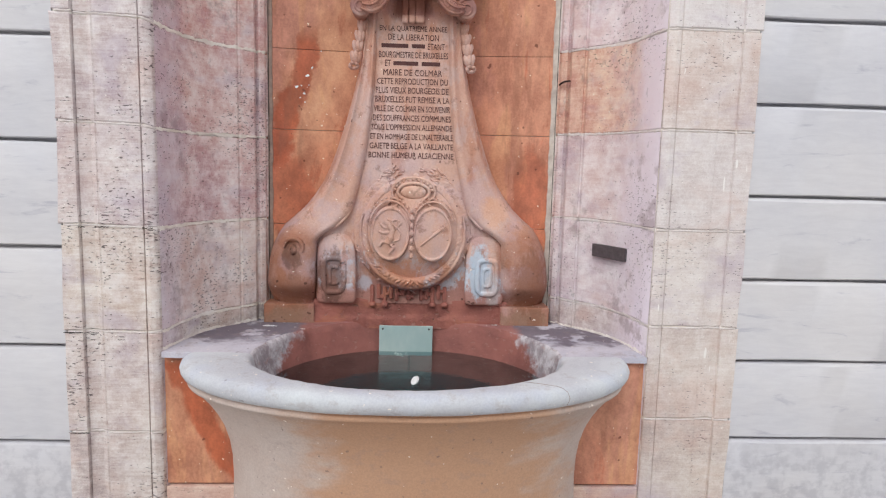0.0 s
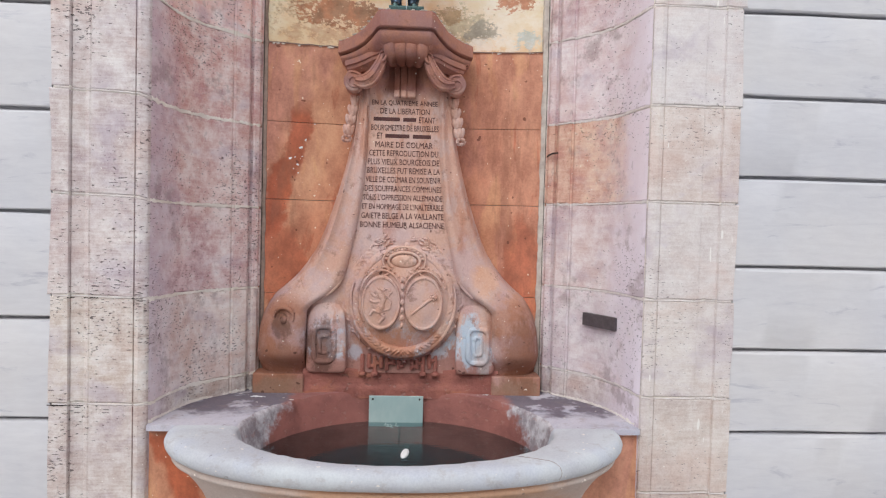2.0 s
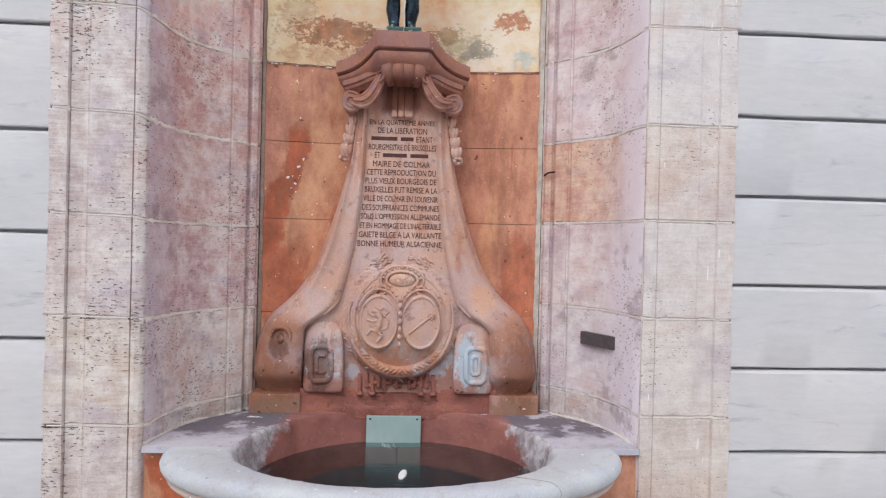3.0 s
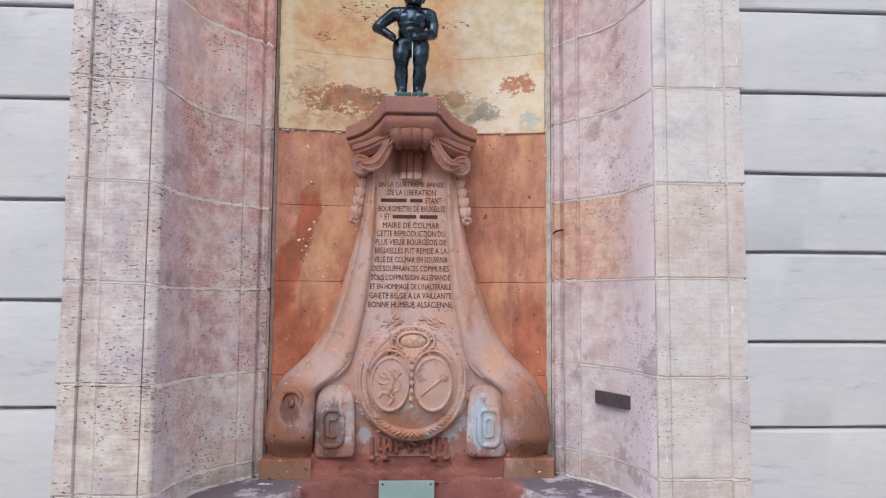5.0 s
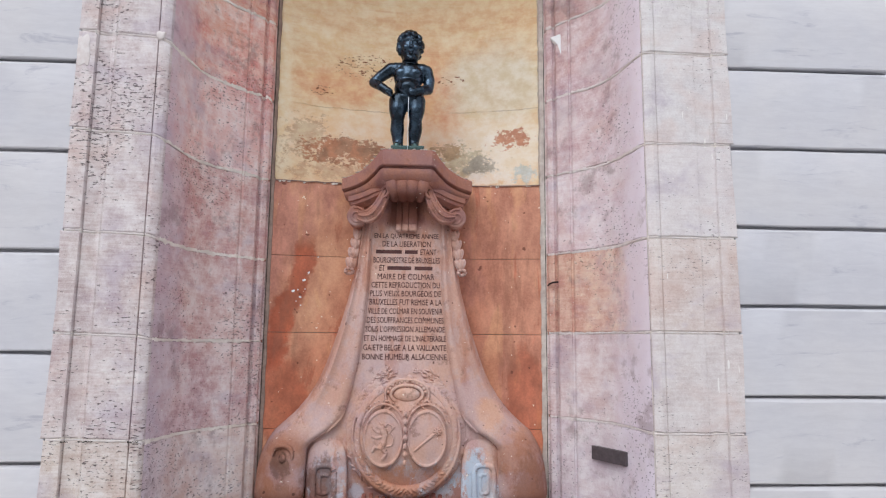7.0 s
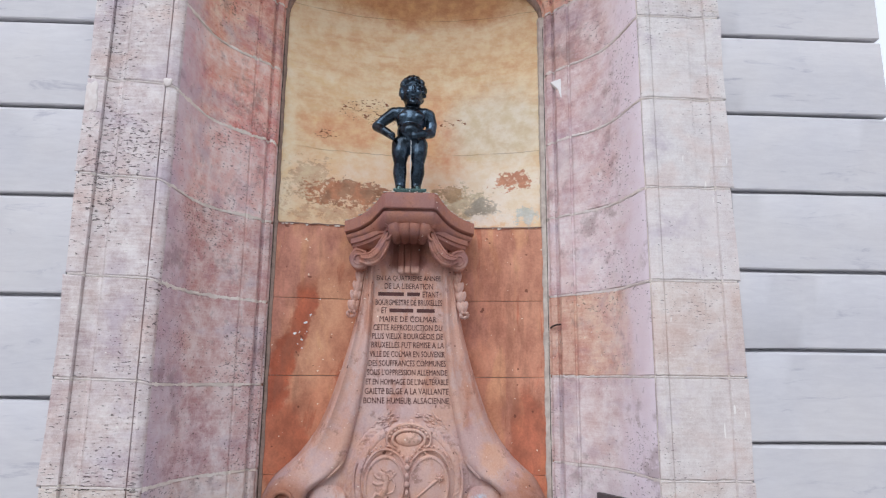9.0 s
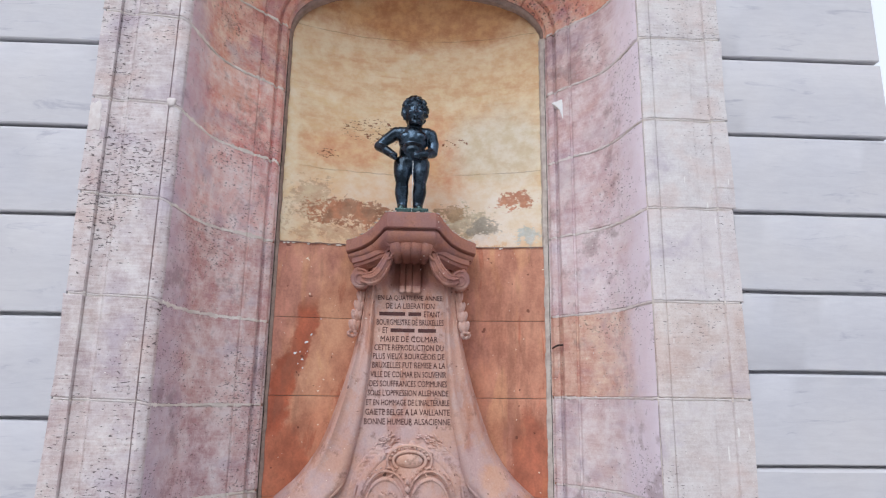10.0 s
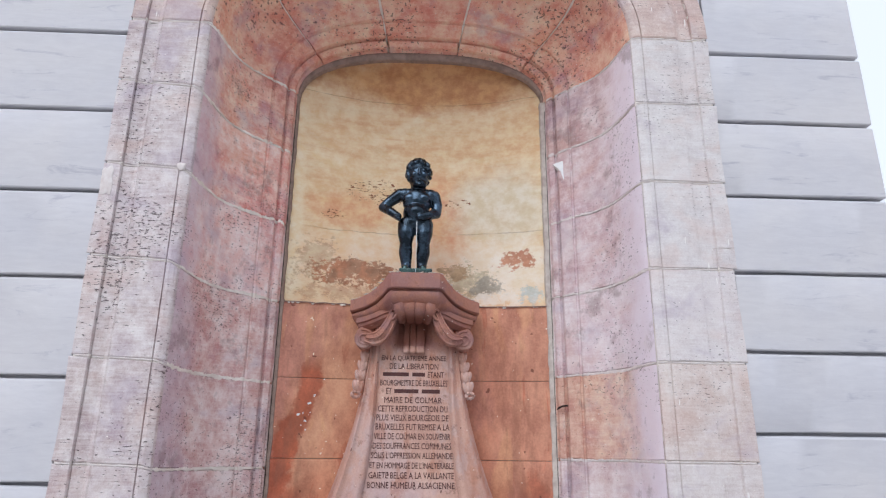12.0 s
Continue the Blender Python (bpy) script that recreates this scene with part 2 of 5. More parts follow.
def orange_stone(name="orange_stone"):
    """Orange-red painted stone slabs with run-down damp stains and shade painted low beside the pedestal."""
    n = Nodes(name)
    c = n.mix(n.ramp(n.noise(1.9, n.stretch(1.4, 1.4, 0.8), detail=5, warp=0.8), 0.32, 0.68), srgb(206, 152, 122), srgb(192, 130, 102))
    rose = n.ramp(n.noise(2.4, n.shift(n.stretch(1.3, 1, 0.6), (9, 2, 2)), detail=4), 0.48, 0.66)
    c = n.mix(n.math("MULTIPLY", rose, 0.8), c, srgb(190, 132, 116))
    flank = n.ramp(n.math("ADD", n.axis(0), n.math("MULTIPLY", n.math("SUBTRACT", n.noise(4.0, n.shift(n.co, (2, 2, 2)), detail=5), 0.5), 0.5)), 0.15, 0.6)
    c = n.mix(n.math("MULTIPLY", flank, 0.45), c, srgb(194, 134, 116))
    run = n.ramp(n.noise(4.5, n.shift(n.stretch(1.6, 1, 0.32), (3, 3, 1)), detail=6, warp=0.7), 0.54, 0.62)
    c = n.mix(n.math("MULTIPLY", run, 0.45), c, srgb(212, 158, 118))
    # one long damp run, slanting down towards the jamb
    wob = n.math("MULTIPLY", n.math("SUBTRACT", n.noise(5.0, detail=5), 0.5), 0.25)
    slant = n.math("ADD", n.math("SUBTRACT", n.axis(0), n.math("MULTIPLY", n.math("SUBTRACT", n.axis(2), 2.0), 0.27)), n.math("ADD", wob, 0.645))
    damp_shade = n.math("MULTIPLY", n.ramp(n.math("ABSOLUTE", slant), 0.085, 0.05), n.math("MULTIPLY", n.ramp(n.axis(2), 1.5, 1.7), n.ramp(n.axis(2), 2.42, 2.3)))
    damp2 = n.math("MULTIPLY", n.ramp(n.noise(3.2, n.shift(n.stretch(1.8, 1, 0.5), (1, 6, 6)), detail=5, warp=1.0), 0.6, 0.66), 0.6)
    edge3 = n.math("ADD", n.axis(0), n.math("ADD", n.math("MULTIPLY", n.math("SUBTRACT", n.noise(6.0, n.stretch(1, 1, 0.6), detail=5), 0.5), 0.16), n.math("MULTIPLY", n.axis(2), 0.5)))
    damp3 = n.math("MULTIPLY", n.ramp(n.math("ABSOLUTE", n.math("ADD", edge3, 0.655)), 0.075, 0.045), n.ramp(n.axis(2), 0.8, 0.76))
    # shade on the lower slabs either side of the pedestal, painted dark red
    low = n.math("ADD", n.math("POWER", n.math("MULTIPLY", n.math("SUBTRACT", n.math("ABSOLUTE", n.axis(0)), 0.66), 8.0), 2.0), n.math("POWER", n.math("MULTIPLY", n.math("SUBTRACT", n.axis(2), 1.50), 3.6), 2.0))
    slab_shade = n.ramp(n.math("ADD", low, n.math("MULTIPLY", n.math("SUBTRACT", n.noise(5.0, n.shift(n.stretch(1, 1, 0.5), (7, 1, 4)), detail=6), 0.5), 3.0)), 1.1, 0.7, 0.0, 0.7)
    damp_shade = n.math("MAXIMUM", n.math("MAXIMUM", damp_shade, damp2), n.math("MAXIMUM", damp3, slab_shade))
    c = n.mix(n.math("MULTIPLY", damp_shade, 0.85), c, srgb(174, 84, 50))
    cloud = n.ramp(n.noise(7.0, n.shift(n.stretch(1.3, 1, 0.8), (5, 9, 1)), detail=8, rough=0.68), 0.3, 0.7)
    c = n.mix(0.28, c, n.grey(cloud), "OVERLAY")
    soot = n.ramp(n.noise(3.6, n.shift(n.stretch(2.4, 1, 0.5), (6, 3, 0)), detail=7, rough=0.66), 0.55, 0.68)
    c = n.mix(n.math("MULTIPLY", soot, 0.4), c, srgb(140, 92, 72))
    fine = n.noise(90.0, detail=4)
    c = n.mix(0.08, c, n.grey(n.ramp(fine, 0.3, 0.7)), "OVERLAY")
    pit = n.ramp(n.noise(24.0, n.shift(n.co, (2, 2, 7)), detail=1.0), 0.745, 0.765)
    c = n.mix(n.math("MULTIPLY", pit, 0.7), c, srgb(96, 50, 36))
    fleck = n.ramp(n.noise(52.0, n.shift(n.co, (4, 1, 3)), detail=1.0), 0.77, 0.78)
    c = n.mix(fleck, c, srgb(240, 225, 205))
    return n.done(c, n.ramp(damp_shade, 0, 1, 0.85, 0.5), n.math("SUBTRACT", n.math("MULTIPLY", fine, 0.3), pit), 0.35, 0.005)


def carved_stone():
    """Red carved sandstone of the pedestal: orange above, rose-grey on what stands proud, white bloom low down."""
    n = Nodes("carved_red_sandstone")
    c = n.mix(n.ramp(n.noise(2.2, detail=5, warp=0.5), 0.32, 0.68), srgb(220, 184, 168), srgb(198, 156, 140))
    rose = n.ramp(n.noise(3.1, n.shift(n.stretch(1.4, 1, 0.7), (2, 8, 1)), detail=6), 0.46, 0.64)
    c = n.mix(n.math("MULTIPLY", rose, 0.7), c, srgb(208, 182, 178))
    warm = n.ramp(n.noise(2.0, n.shift(n.stretch(1.2, 1, 0.8), (7, 1, 3)), detail=4), 0.5, 0.66)
    c = n.mix(n.math("MULTIPLY", warm, 0.55), c, srgb(204, 148, 112))
    mauve = n.ramp(n.noise(6.5, n.shift(n.stretch(1.2, 1, 0.8), (3, 3, 9)), detail=7, rough=0.68), 0.5, 0.62)
    c = n.mix(n.math("MULTIPLY", mauve, 0.42), c, srgb(200, 184, 184))
    rust = n.ramp(n.noise(5.0, n.shift(n.stretch(1.5, 1, 0.6), (8, 0, 4)), detail=7, rough=0.66), 0.52, 0.64)
    c = n.mix(n.math("MULTIPLY", rust, 0.5), c, srgb(178, 112, 80))
    # brown stain low on the wings, with the shade of their turning sides painted in
    side = n.math("ADD", n.math("ABSOLUTE", n.math("ADD", n.axis(0), 0.01)), n.math("MULTIPLY", n.math("SUBTRACT", n.noise(6.0, n.stretch(1, 1, 0.5), detail=6, warp=0.6), 0.5), 0.3))
    damp_shade = n.math("MULTIPLY", n.ramp(side, 0.43, 0.56), n.ramp(n.math("ADD", n.axis(2), n.math("MULTIPLY", n.noise(5.0, detail=5), 0.2)), 1.54, 1.36))
    c = n.mix(n.math("MULTIPLY", damp_shade, 0.9), c, n.mix(n.ramp(n.noise(8.0, n.shift(n.co, (6, 2, 2)), detail=6), 0.42, 0.6), srgb(160, 106, 82), srgb(172, 126, 110)))
    # brown, damp stone of the cap, darkened further for the shade beneath it
    crown_shade = n.ramp(n.math("ADD", n.axis(2), n.math("MULTIPLY", n.noise(7.0, detail=5), 0.1)), 2.42, 2.52)
    c = n.mix(n.math("MULTIPLY", crown_shade, 0.85), c, n.mix(n.ramp(n.noise(9.0, detail=6), 0.4, 0.6), srgb(158, 102, 82), srgb(138, 92, 88)))
    # shade under the bracket painted dark brown, with run-off that drips from the cap
    wander = n.math("MULTIPLY", n.math("SUBTRACT", n.noise(14.0, n.stretch(1, 1, 0.3), detail=5), 0.5), 0.12)
    runoff_shade = n.math("MULTIPLY", n.ramp(n.math("ABSOLUTE", n.math("ADD", n.math("ADD", n.axis(0), 0.01), wander)), 0.105, 0.06), n.math("MULTIPLY", n.ramp(n.math("ADD", n.axis(2), wander), 2.40, 2.47), n.ramp(n.axis(2), 2.60, 2.56)))
    c = n.mix(n.math("MULTIPLY", runoff_shade, 0.9), c, srgb(104, 56, 42))
    red = n.math("MULTIPLY", n.ramp(n.math("ADD", n.axis(2), n.math("MULTIPLY", n.noise(9.0, detail=5), 0.14)), 1.165, 1.105), n.ramp(n.math("ABSOLUTE", n.math("ADD", n.axis(0), n.math("MULTIPLY", n.noise(11.0), 0.06))), 0.57, 0.51, 0.0, 0.8))
    c = n.mix(red, c, n.mix(n.noise(7.0), srgb(160, 106, 98), srgb(182, 130, 120)))
    bloom = n.math("MULTIPLY", n.ramp(n.noise(13.0, n.stretch(1, 1, 0.6), detail=8, rough=0.7), 0.5, 0.57), n.math("MULTIPLY", n.ramp(n.axis(2), 1.3, 1.14), n.ramp(n.axis(2), 0.99, 1.05)))
    c = n.mix(n.math("MULTIPLY", n.math("MULTIPLY", bloom, n.ramp(n.math("ABSOLUTE", n.axis(0)), 0.54, 0.49)), n.ramp(n.noise(4.0, n.shift(n.co, (5, 5, 0))), 0.40, 0.56)), c, srgb(206, 214, 226))
    cool = n.math("MULTIPLY", n.ramp(n.noise(5.0, n.shift(n.co, (1, 4, 4)), detail=6), 0.44, 0.6), n.math("MULTIPLY", n.ramp(n.axis(2), 1.80, 1.62), n.ramp(n.axis(2), 0.98, 1.16)))
    c = n.mix(n.math("MULTIPLY", cool, 0.45), c, srgb(184, 164, 174))
    # green-brown slime on one tablet, blue-white salts on the other, rust under the wreath
    fray = n.math("MULTIPLY", n.math("SUBTRACT", n.noise(20.0, n.stretch(1, 1, 0.55), detail=8, rough=0.75), 0.5), 4.2)
    for x, z, rx, rz, rgb, amount in ((-0.42, 1.07, 0.085, 0.15, (106, 72, 60), 0.75), (0.375, 1.12, 0.06, 0.15, (190, 206, 222), 0.85), (0.44, 1.02, 0.05, 0.10, (196, 190, 192), 0.7), (-0.25, 1.04, 0.04, 0.05, (208, 208, 220), 0.7), (0.20, 1.05, 0.06, 0.05, (206, 200, 206), 0.7), (0.0, 1.12, 0.26, 0.08, (186, 116, 76), 0.6), (0.0, 1.34, 0.24, 0.2, (210, 164, 144), 0.4), (-0.62, 1.19, 0.05, 0.07, (98, 66, 54), 0.7), (-0.64, 0.86, 0.16, 0.06, (146, 116, 96), 0.7), (0.64, 0.86, 0.16, 0.06, (146, 116, 96), 0.7), (-0.62, 1.0, 0.14, 0.10, (142, 92, 66), 0.6), (0.66, 1.04, 0.10, 0.2, (140, 92, 68), 0.6)):
        ex = n.math("POWER", n.math("MULTIPLY", n.math("SUBTRACT", n.axis(0), x), 1 / rx), 2.0)
        ez = n.math("POWER", n.math("MULTIPLY", n.math("SUBTRACT", n.axis(2), z), 1 / rz), 2.0)
        c = n.mix(n.ramp(n.math("ADD", n.math("ADD", ex, ez), fray), 1.25, 0.45, 0.0, amount), c, srgb(*rgb))
    fine = n.noise(110.0, detail=4)
    c = n.mix(0.07, c, n.grey(n.ramp(fine, 0.3, 0.7)), "OVERLAY")
    dirt = n.ramp(n.noise(12.0, n.shift(n.co, (8, 8, 2)), detail=8, rough=0.72), 0.56, 0.66)
    c = n.mix(n.math("MULTIPLY", dirt, 0.5), c, srgb(126, 88, 74))
    pit = n.ramp(n.noise(30.0, n.shift(n.co, (2, 2, 7)), detail=1.0), 0.75, 0.77)
    c = n.mix(n.math("MULTIPLY", pit, 0.75), c, srgb(80, 45, 35))
    fleck = n.ramp(n.noise(56.0, n.shift(n.co, (4, 6, 3)), detail=1.0), 0.765, 0.775)
    c = n.mix(fleck, c, srgb(240, 228, 215))
    h = n.math("ADD", n.math("MULTIPLY", fine, 0.1), n.math("MULTIPLY", n.noise(28.0, detail=6), 0.7))
    return n.done(c, 0.8, h, 0.5, 0.006)


def basin_stone(name, pale, dark, wet=0.0, warmth=0.0, bluish=0.4, blots=0.3, painted=False):
    n = Nodes(name)
    c = n.mix(n.ramp(n.noise(2.6, detail=6, warp=0.5), 0.3, 0.7), pale, dark)
    blue = n.ramp(n.noise(5.0, n.shift(n.co, (3, 1, 1)), detail=6), 0.5, 0.66)
    c = n.mix(n.math("MULTIPLY", blue, bluish), c, srgb(186, 190, 206))
    if wet:
        patch = n.math("MULTIPLY", n.ramp(n.math("ADD", n.axis(1), n.math("MULTIPLY", n.noise(6.0, detail=6), 0.55)), 0.44, 0.56), n.ramp(n.noise(7.5, n.shift(n.co, (6, 2, 2)), detail=6), 0.36, 0.46))
        c = n.mix(n.math("MULTIPLY", patch, wet), c, n.mix(n.noise(16.0, detail=5), srgb(72, 68, 84), srgb(116, 100, 112)))
    if warmth:
        spread = n.math("ADD", n.math("ABSOLUTE", n.math("SUBTRACT", n.axis(0), 0.1)), n.math("MULTIPLY", n.math("SUBTRACT", n.noise(2.6, n.shift(n.stretch(1, 1, 2.2), (1, 5, 8)), detail=7, rough=0.62), 0.5), 0.9))
        c = n.mix(n.ramp(spread, 0.66, 0.34, 0.0, warmth), c, srgb(184, 140, 108))
    if painted:
        far = n.math("ADD", n.math("ABSOLUTE", n.axis(0)), n.math("MULTIPLY", n.math("SUBTRACT", n.noise(12.0, detail=6, rough=0.7), 0.5), 0.16))
        c = n.mix(n.ramp(far, 0.60, 0.53, 0.0, 0.9), c, n.mix(n.ramp(n.noise(6.0, detail=6), 0.35, 0.65), srgb(168, 112, 104), srgb(146, 94, 88)))
    blot = n.ramp(n.noise(14.0, n.stretch(1, 1, 1.6), detail=8, rough=0.7), 0.54, 0.64)
    c = n.mix(n.math("MULTIPLY", blot, blots), c, srgb(146, 128, 124))
    fine = n.noise(120.0, detail=4)
    c = n.mix(0.07, c, n.grey(n.ramp(fine, 0.3, 0.7)), "OVERLAY")
    fleck = n.ramp(n.noise(30.0, n.shift(n.stretch(1, 1, 1.5), (4, 6, 3)), detail=1.5), 0.72, 0.75)
    c = n.mix(n.math("MULTIPLY", fleck, 0.8), c, srgb(236, 226, 216))
    pit = n.ramp(n.noise(36.0, n.shift(n.co, (9, 2, 7)), detail=1.5), 0.72, 0.75)
    c = n.mix(n.math("MULTIPLY", pit, 0.5), c, srgb(100, 84, 84))
    h = n.math("ADD", n.math("MULTIPLY", fine, 0.1), n.math("SUBTRACT", n.math("MULTIPLY", n.noise(22.0, detail=5), 0.5), pit))
    return n.done(c, 0.75, h, 0.35, 0.005)


def red_paint():
    n = Nodes("flaking_red_paint")
    c = n.mix(n.ramp(n.noise(6.0, detail=6), 0.35, 0.65), srgb(170, 106, 94), srgb(140, 84, 76))
    worn = n.ramp(n.noise(5.0, n.shift(n.stretch(1, 1, 2), (3, 3, 1)), detail=7, rough=0.7), 0.52, 0.64)
    c = n.mix(n.math("MULTIPLY", worn, 0.5), c, srgb(184, 122, 92))
    chip = n.ramp(n.noise(26.0, n.stretch(1, 1, 1.6), detail=5), 0.6, 0.66)
    c = n.mix(n.math("MULTIPLY", chip, 0.5), c, srgb(186, 144, 134))
    h = n.math("ADD", n.noise(40.0, detail=5), n.math("MULTIPLY", chip, -0.5))
    return n.done(c, 0.7, h, 0.9, 0.010)


def bowl_wall():
    """Inside of the basin: red paint over the back, worn away to pale stone towards the ends."""
    n = Nodes("worn_bowl_wall")
    red = n.mix(n.ramp(n.noise(6.0, detail=6), 0.35, 0.65), srgb(158, 100, 92), srgb(134, 84, 78))
    pale = n.mix(n.ramp(n.noise(14.0, detail=7, rough=0.7), 0.38, 0.62), srgb(206, 202, 208), srgb(150, 140, 146))
    edge = n.math("ADD", n.math("ABSOLUTE", n.axis(0)), n.math("MULTIPLY", n.noise(13.0, detail=6, rough=0.7), 0.24))
    edge = n.math("ADD", edge, n.ramp(n.axis(2), 0.70, 0.83, 0.0, 0.06))
    c = n.mix(n.ramp(edge, 0.71, 0.77), red, pale)
    chip = n.ramp(n.noise(26.0, n.stretch(1, 1, 1.6), detail=5), 0.6, 0.66)
    c = n.mix(n.math("MULTIPLY", chip, 0.35), c, srgb(180, 136, 126))
    return n.done(c, 0.75, n.math("ADD", n.noise(34.0, detail=6), n.math("MULTIPLY", chip, -0.5)), 0.7, 0.008)


def mortar_stuff():
    n = Nodes("lime_mortar")
    c = n.mix(n.ramp(n.noise(9.0, detail=6), 0.35, 0.65), srgb(246, 240, 234), srgb(220, 212, 204))
    c = n.mix(n.math("MULTIPLY", n.ramp(n.noise(3.0, detail=3), 0.5, 0.65), 0.3), c, srgb(222, 208, 186))
    return n.done(c, 0.95, n.noise(120.0, detail=4), 0.6, 0.004)


def bronze():
    n = Nodes("dark_bronze")
    c = n.mix(n.ramp(n.noise(9.0, detail=6), 0.4, 0.65), (0.026, 0.036, 0.048, 1), (0.065, 0.098, 0.140, 1))
    green = n.math("MULTIPLY", n.ramp(n.axis(2), 2.86, 2.835), 0.8)
    c = n.mix(green, c, srgb(78, 98, 94))
    return n.done(c, n.ramp(n.noise(18.0, detail=5), 0.3, 0.7, 0.18, 0.34), n.noise(60.0, detail=4), 0.12, 0.003, 0.9)


def zinc():
    n = Nodes("zinc_sheet")
    c = n.mix(n.ramp(n.noise(7.0, n.stretch(1, 1, 0.5), detail=6), 0.3, 0.7), srgb(198, 216, 214), srgb(176, 202, 202))
    return n.done(c, 0.5, n.noise(90.0), 0.1, 0.002, 0.25)


def water_stuff():
    n = Nodes("basin_water")
    n.bsdf.inputs["Transmission Weight"].default_value = 1.0
    n.bsdf.inputs["IOR"].default_value = 1.33
    ring = n.noise(8.0, n.stretch(1.0, 6.0, 1.0), detail=3, warp=0.5)
    return n.done((0.20, 0.33, 0.37, 1), 0.03, ring, 0.22, 0.01)


def plain(name, colour, rough=0.7, metal=0.0, scale=40.0):
    n = Nodes(name)
    c = n.mix(0.25, colour, n.grey(n.ramp(n.noise(scale, detail=5), 0.25, 0.75)), "OVERLAY")
    return n.done(c, rough, n.noise(scale * 2.5, detail=4), 0.15, 0.003, metal)


M_WALL = painted_wall()
M_PIER_L = sandstone("pitted_sandstone", pits=0.635, pit_size=56, pit_dark=0.2, bump=1.0, pale=0.62, grain=0.22, flat=2.6, vary=0.35, mottle=0.24, hues=0.25)
M_PIER_R = sandstone("washed_sandstone", pits=0.668, pit_size=62, pit_dark=0.35, pale=0.45, vary=0.25, grain=0.14, flat=2.4, drips=0.8, mottle=0.14, hues=0.2)
M_REVEAL_L = sandstone("purple_sandstone", pits=0.63, pit_size=70, pit_dark=0.3, pale=0.35, vary=0.42, flat=1.7, grain=0.14, wash_light=0.6, mottle=0.36, hues=0.25, front_rgb=(198, 184, 200), reach=(0.30, 0.02))
# strong pale front here: light on this reveal is put into its colour
M_REVEAL_R = sandstone("rose_sandstone", pits=0.665, pit_size=66, pit_dark=0.3, pale=0.45, flat=1.7, grain=0.14, vary=0.22, wash_light=0.85, mottle=0.28, hues=0.3, front_rgb=(236, 226, 238), reach=(0.46, 0.10))
M_SOFFIT = sandstone("brown_rose_sandstone", pits=0.635, pit_size=62, pit_dark=0.25, pale=0.2, vary=0.4, flat=1.2, grain=0.1, mottle=0.34, hues=0.3)
M_MORTAR = mortar_stuff()
M_PALE_MORTAR = plain("pale_rose_mortar", srgb(222, 213, 211), 0.95, 0.0, 30.0)
M_GAP = plain("grimy_mortar", srgb(196, 186, 178), 0.95, 0.0, 22.0)
M_GRIME = plain("brown_grime", srgb(148, 128, 118), 0.95, 0.0, 22.0)
M_PLASTER = ochre_plaster()
M_ORANGE = orange_stone()
M_CARVED = carved_stone()
M_RIM = basin_stone("pale_rim_stone", srgb(202, 205, 210), srgb(184, 184, 192), blots=0.25)
M_LEDGE = basin_stone("damp_ledge_stone", srgb(200, 196, 206), srgb(176, 172, 186), wet=0.85, painted=True)
M_BODY = basin_stone("basin_body_stone", srgb(194, 180, 174), srgb(182, 164, 156), warmth=0.85, bluish=0.0, blots=0.22)
M_RED = red_paint()
M_INSIDE = bowl_wall()
M_BOWL = plain("algae_dark_stone", srgb(52, 74, 80), 0.9, 0.0, 5.0)
M_BRONZE = bronze()
M_ZINC = zinc()
M_WATER = water_stuff()
# opaque and pale: the sky's reflection in the thread is put into its colour
M_THREAD = plain("falling_water", srgb(214, 224, 232), 0.15)
M_INK = plain("dark_lettering", srgb(88, 58, 56), 0.9)
M_PLAQUE = plain("brown_plaque", srgb(84, 76, 80), 0.6)
M_WHITE = plain("white_scrap", srgb(238, 240, 242), 0.45)
M_IRON = plain("rusty_iron", srgb(48, 36, 34), 0.8, 0.3)
M_BLOCKER = plain("pale_blocker", srgb(186, 184, 182), 0.9, 0.0, 2.0)
M_GROUND = plain("grey_paving", srgb(188, 184, 180), 0.9, 0.0, 6.0)


# ---- mesh helpers ----
def part(name, bm, material, parent=None, label="", smooth=False, tint=None):
    """Links a bmesh as one mesh object, under a thing or part if one is given."""
    bmesh.ops.recalc_face_normals(bm, faces=bm.faces)
    me = bpy.data.meshes.new(name)
    bm.to_mesh(me)
    bm.free()
    for m in material if isinstance(material, tuple) else (material,):
        me.materials.append(m)
    if smooth:
        me.shade_smooth()
        me.set_sharp_from_angle(angle=radians(smooth if smooth > 1 else 40))
    ob = new(name, me)
    if parent:
        ob.parent = parent
    if label:
        ob["label"] = label
    if tint:
        ob.color = tint
    return ob


def thing(name, label, category, kind="", group=""):
    return tagged(new(name), label, category, group, kind)


def loft(bm, rings, closed=True, caps=True):
    """Skins rings of equally many points."""
    rows = [[bm.verts.new(p) for p in ring] for ring in rings]
    n = len(rows[0])
    for a, b in zip(rows, rows[1:]):
        for i in range(n if closed else n - 1):
            j = (i + 1) % n
            bm.faces.new((a[i], a[j], b[j], b[i]))
    if caps:
        bm.faces.new(rows[0])
        bm.faces.new(rows[-1][::-1])
    return rows


def box(bm, x0, x1, y0, y1, z0, z1, bevel=0.0):
    r = bmesh.ops.create_cube(bm, size=1, matrix=Matrix.Translation(((x0 + x1) / 2, (y0 + y1) / 2, (z0 + z1) / 2)) @ Matrix.Diagonal((x1 - x0, y1 - y0, z1 - z0, 1)))
    if bevel:
        edges = {e for v in r["verts"] for e in v.link_edges}
        bmesh.ops.bevel(bm, geom=list(edges), offset=bevel, segments=2, affect="EDGES", profile=0.5)


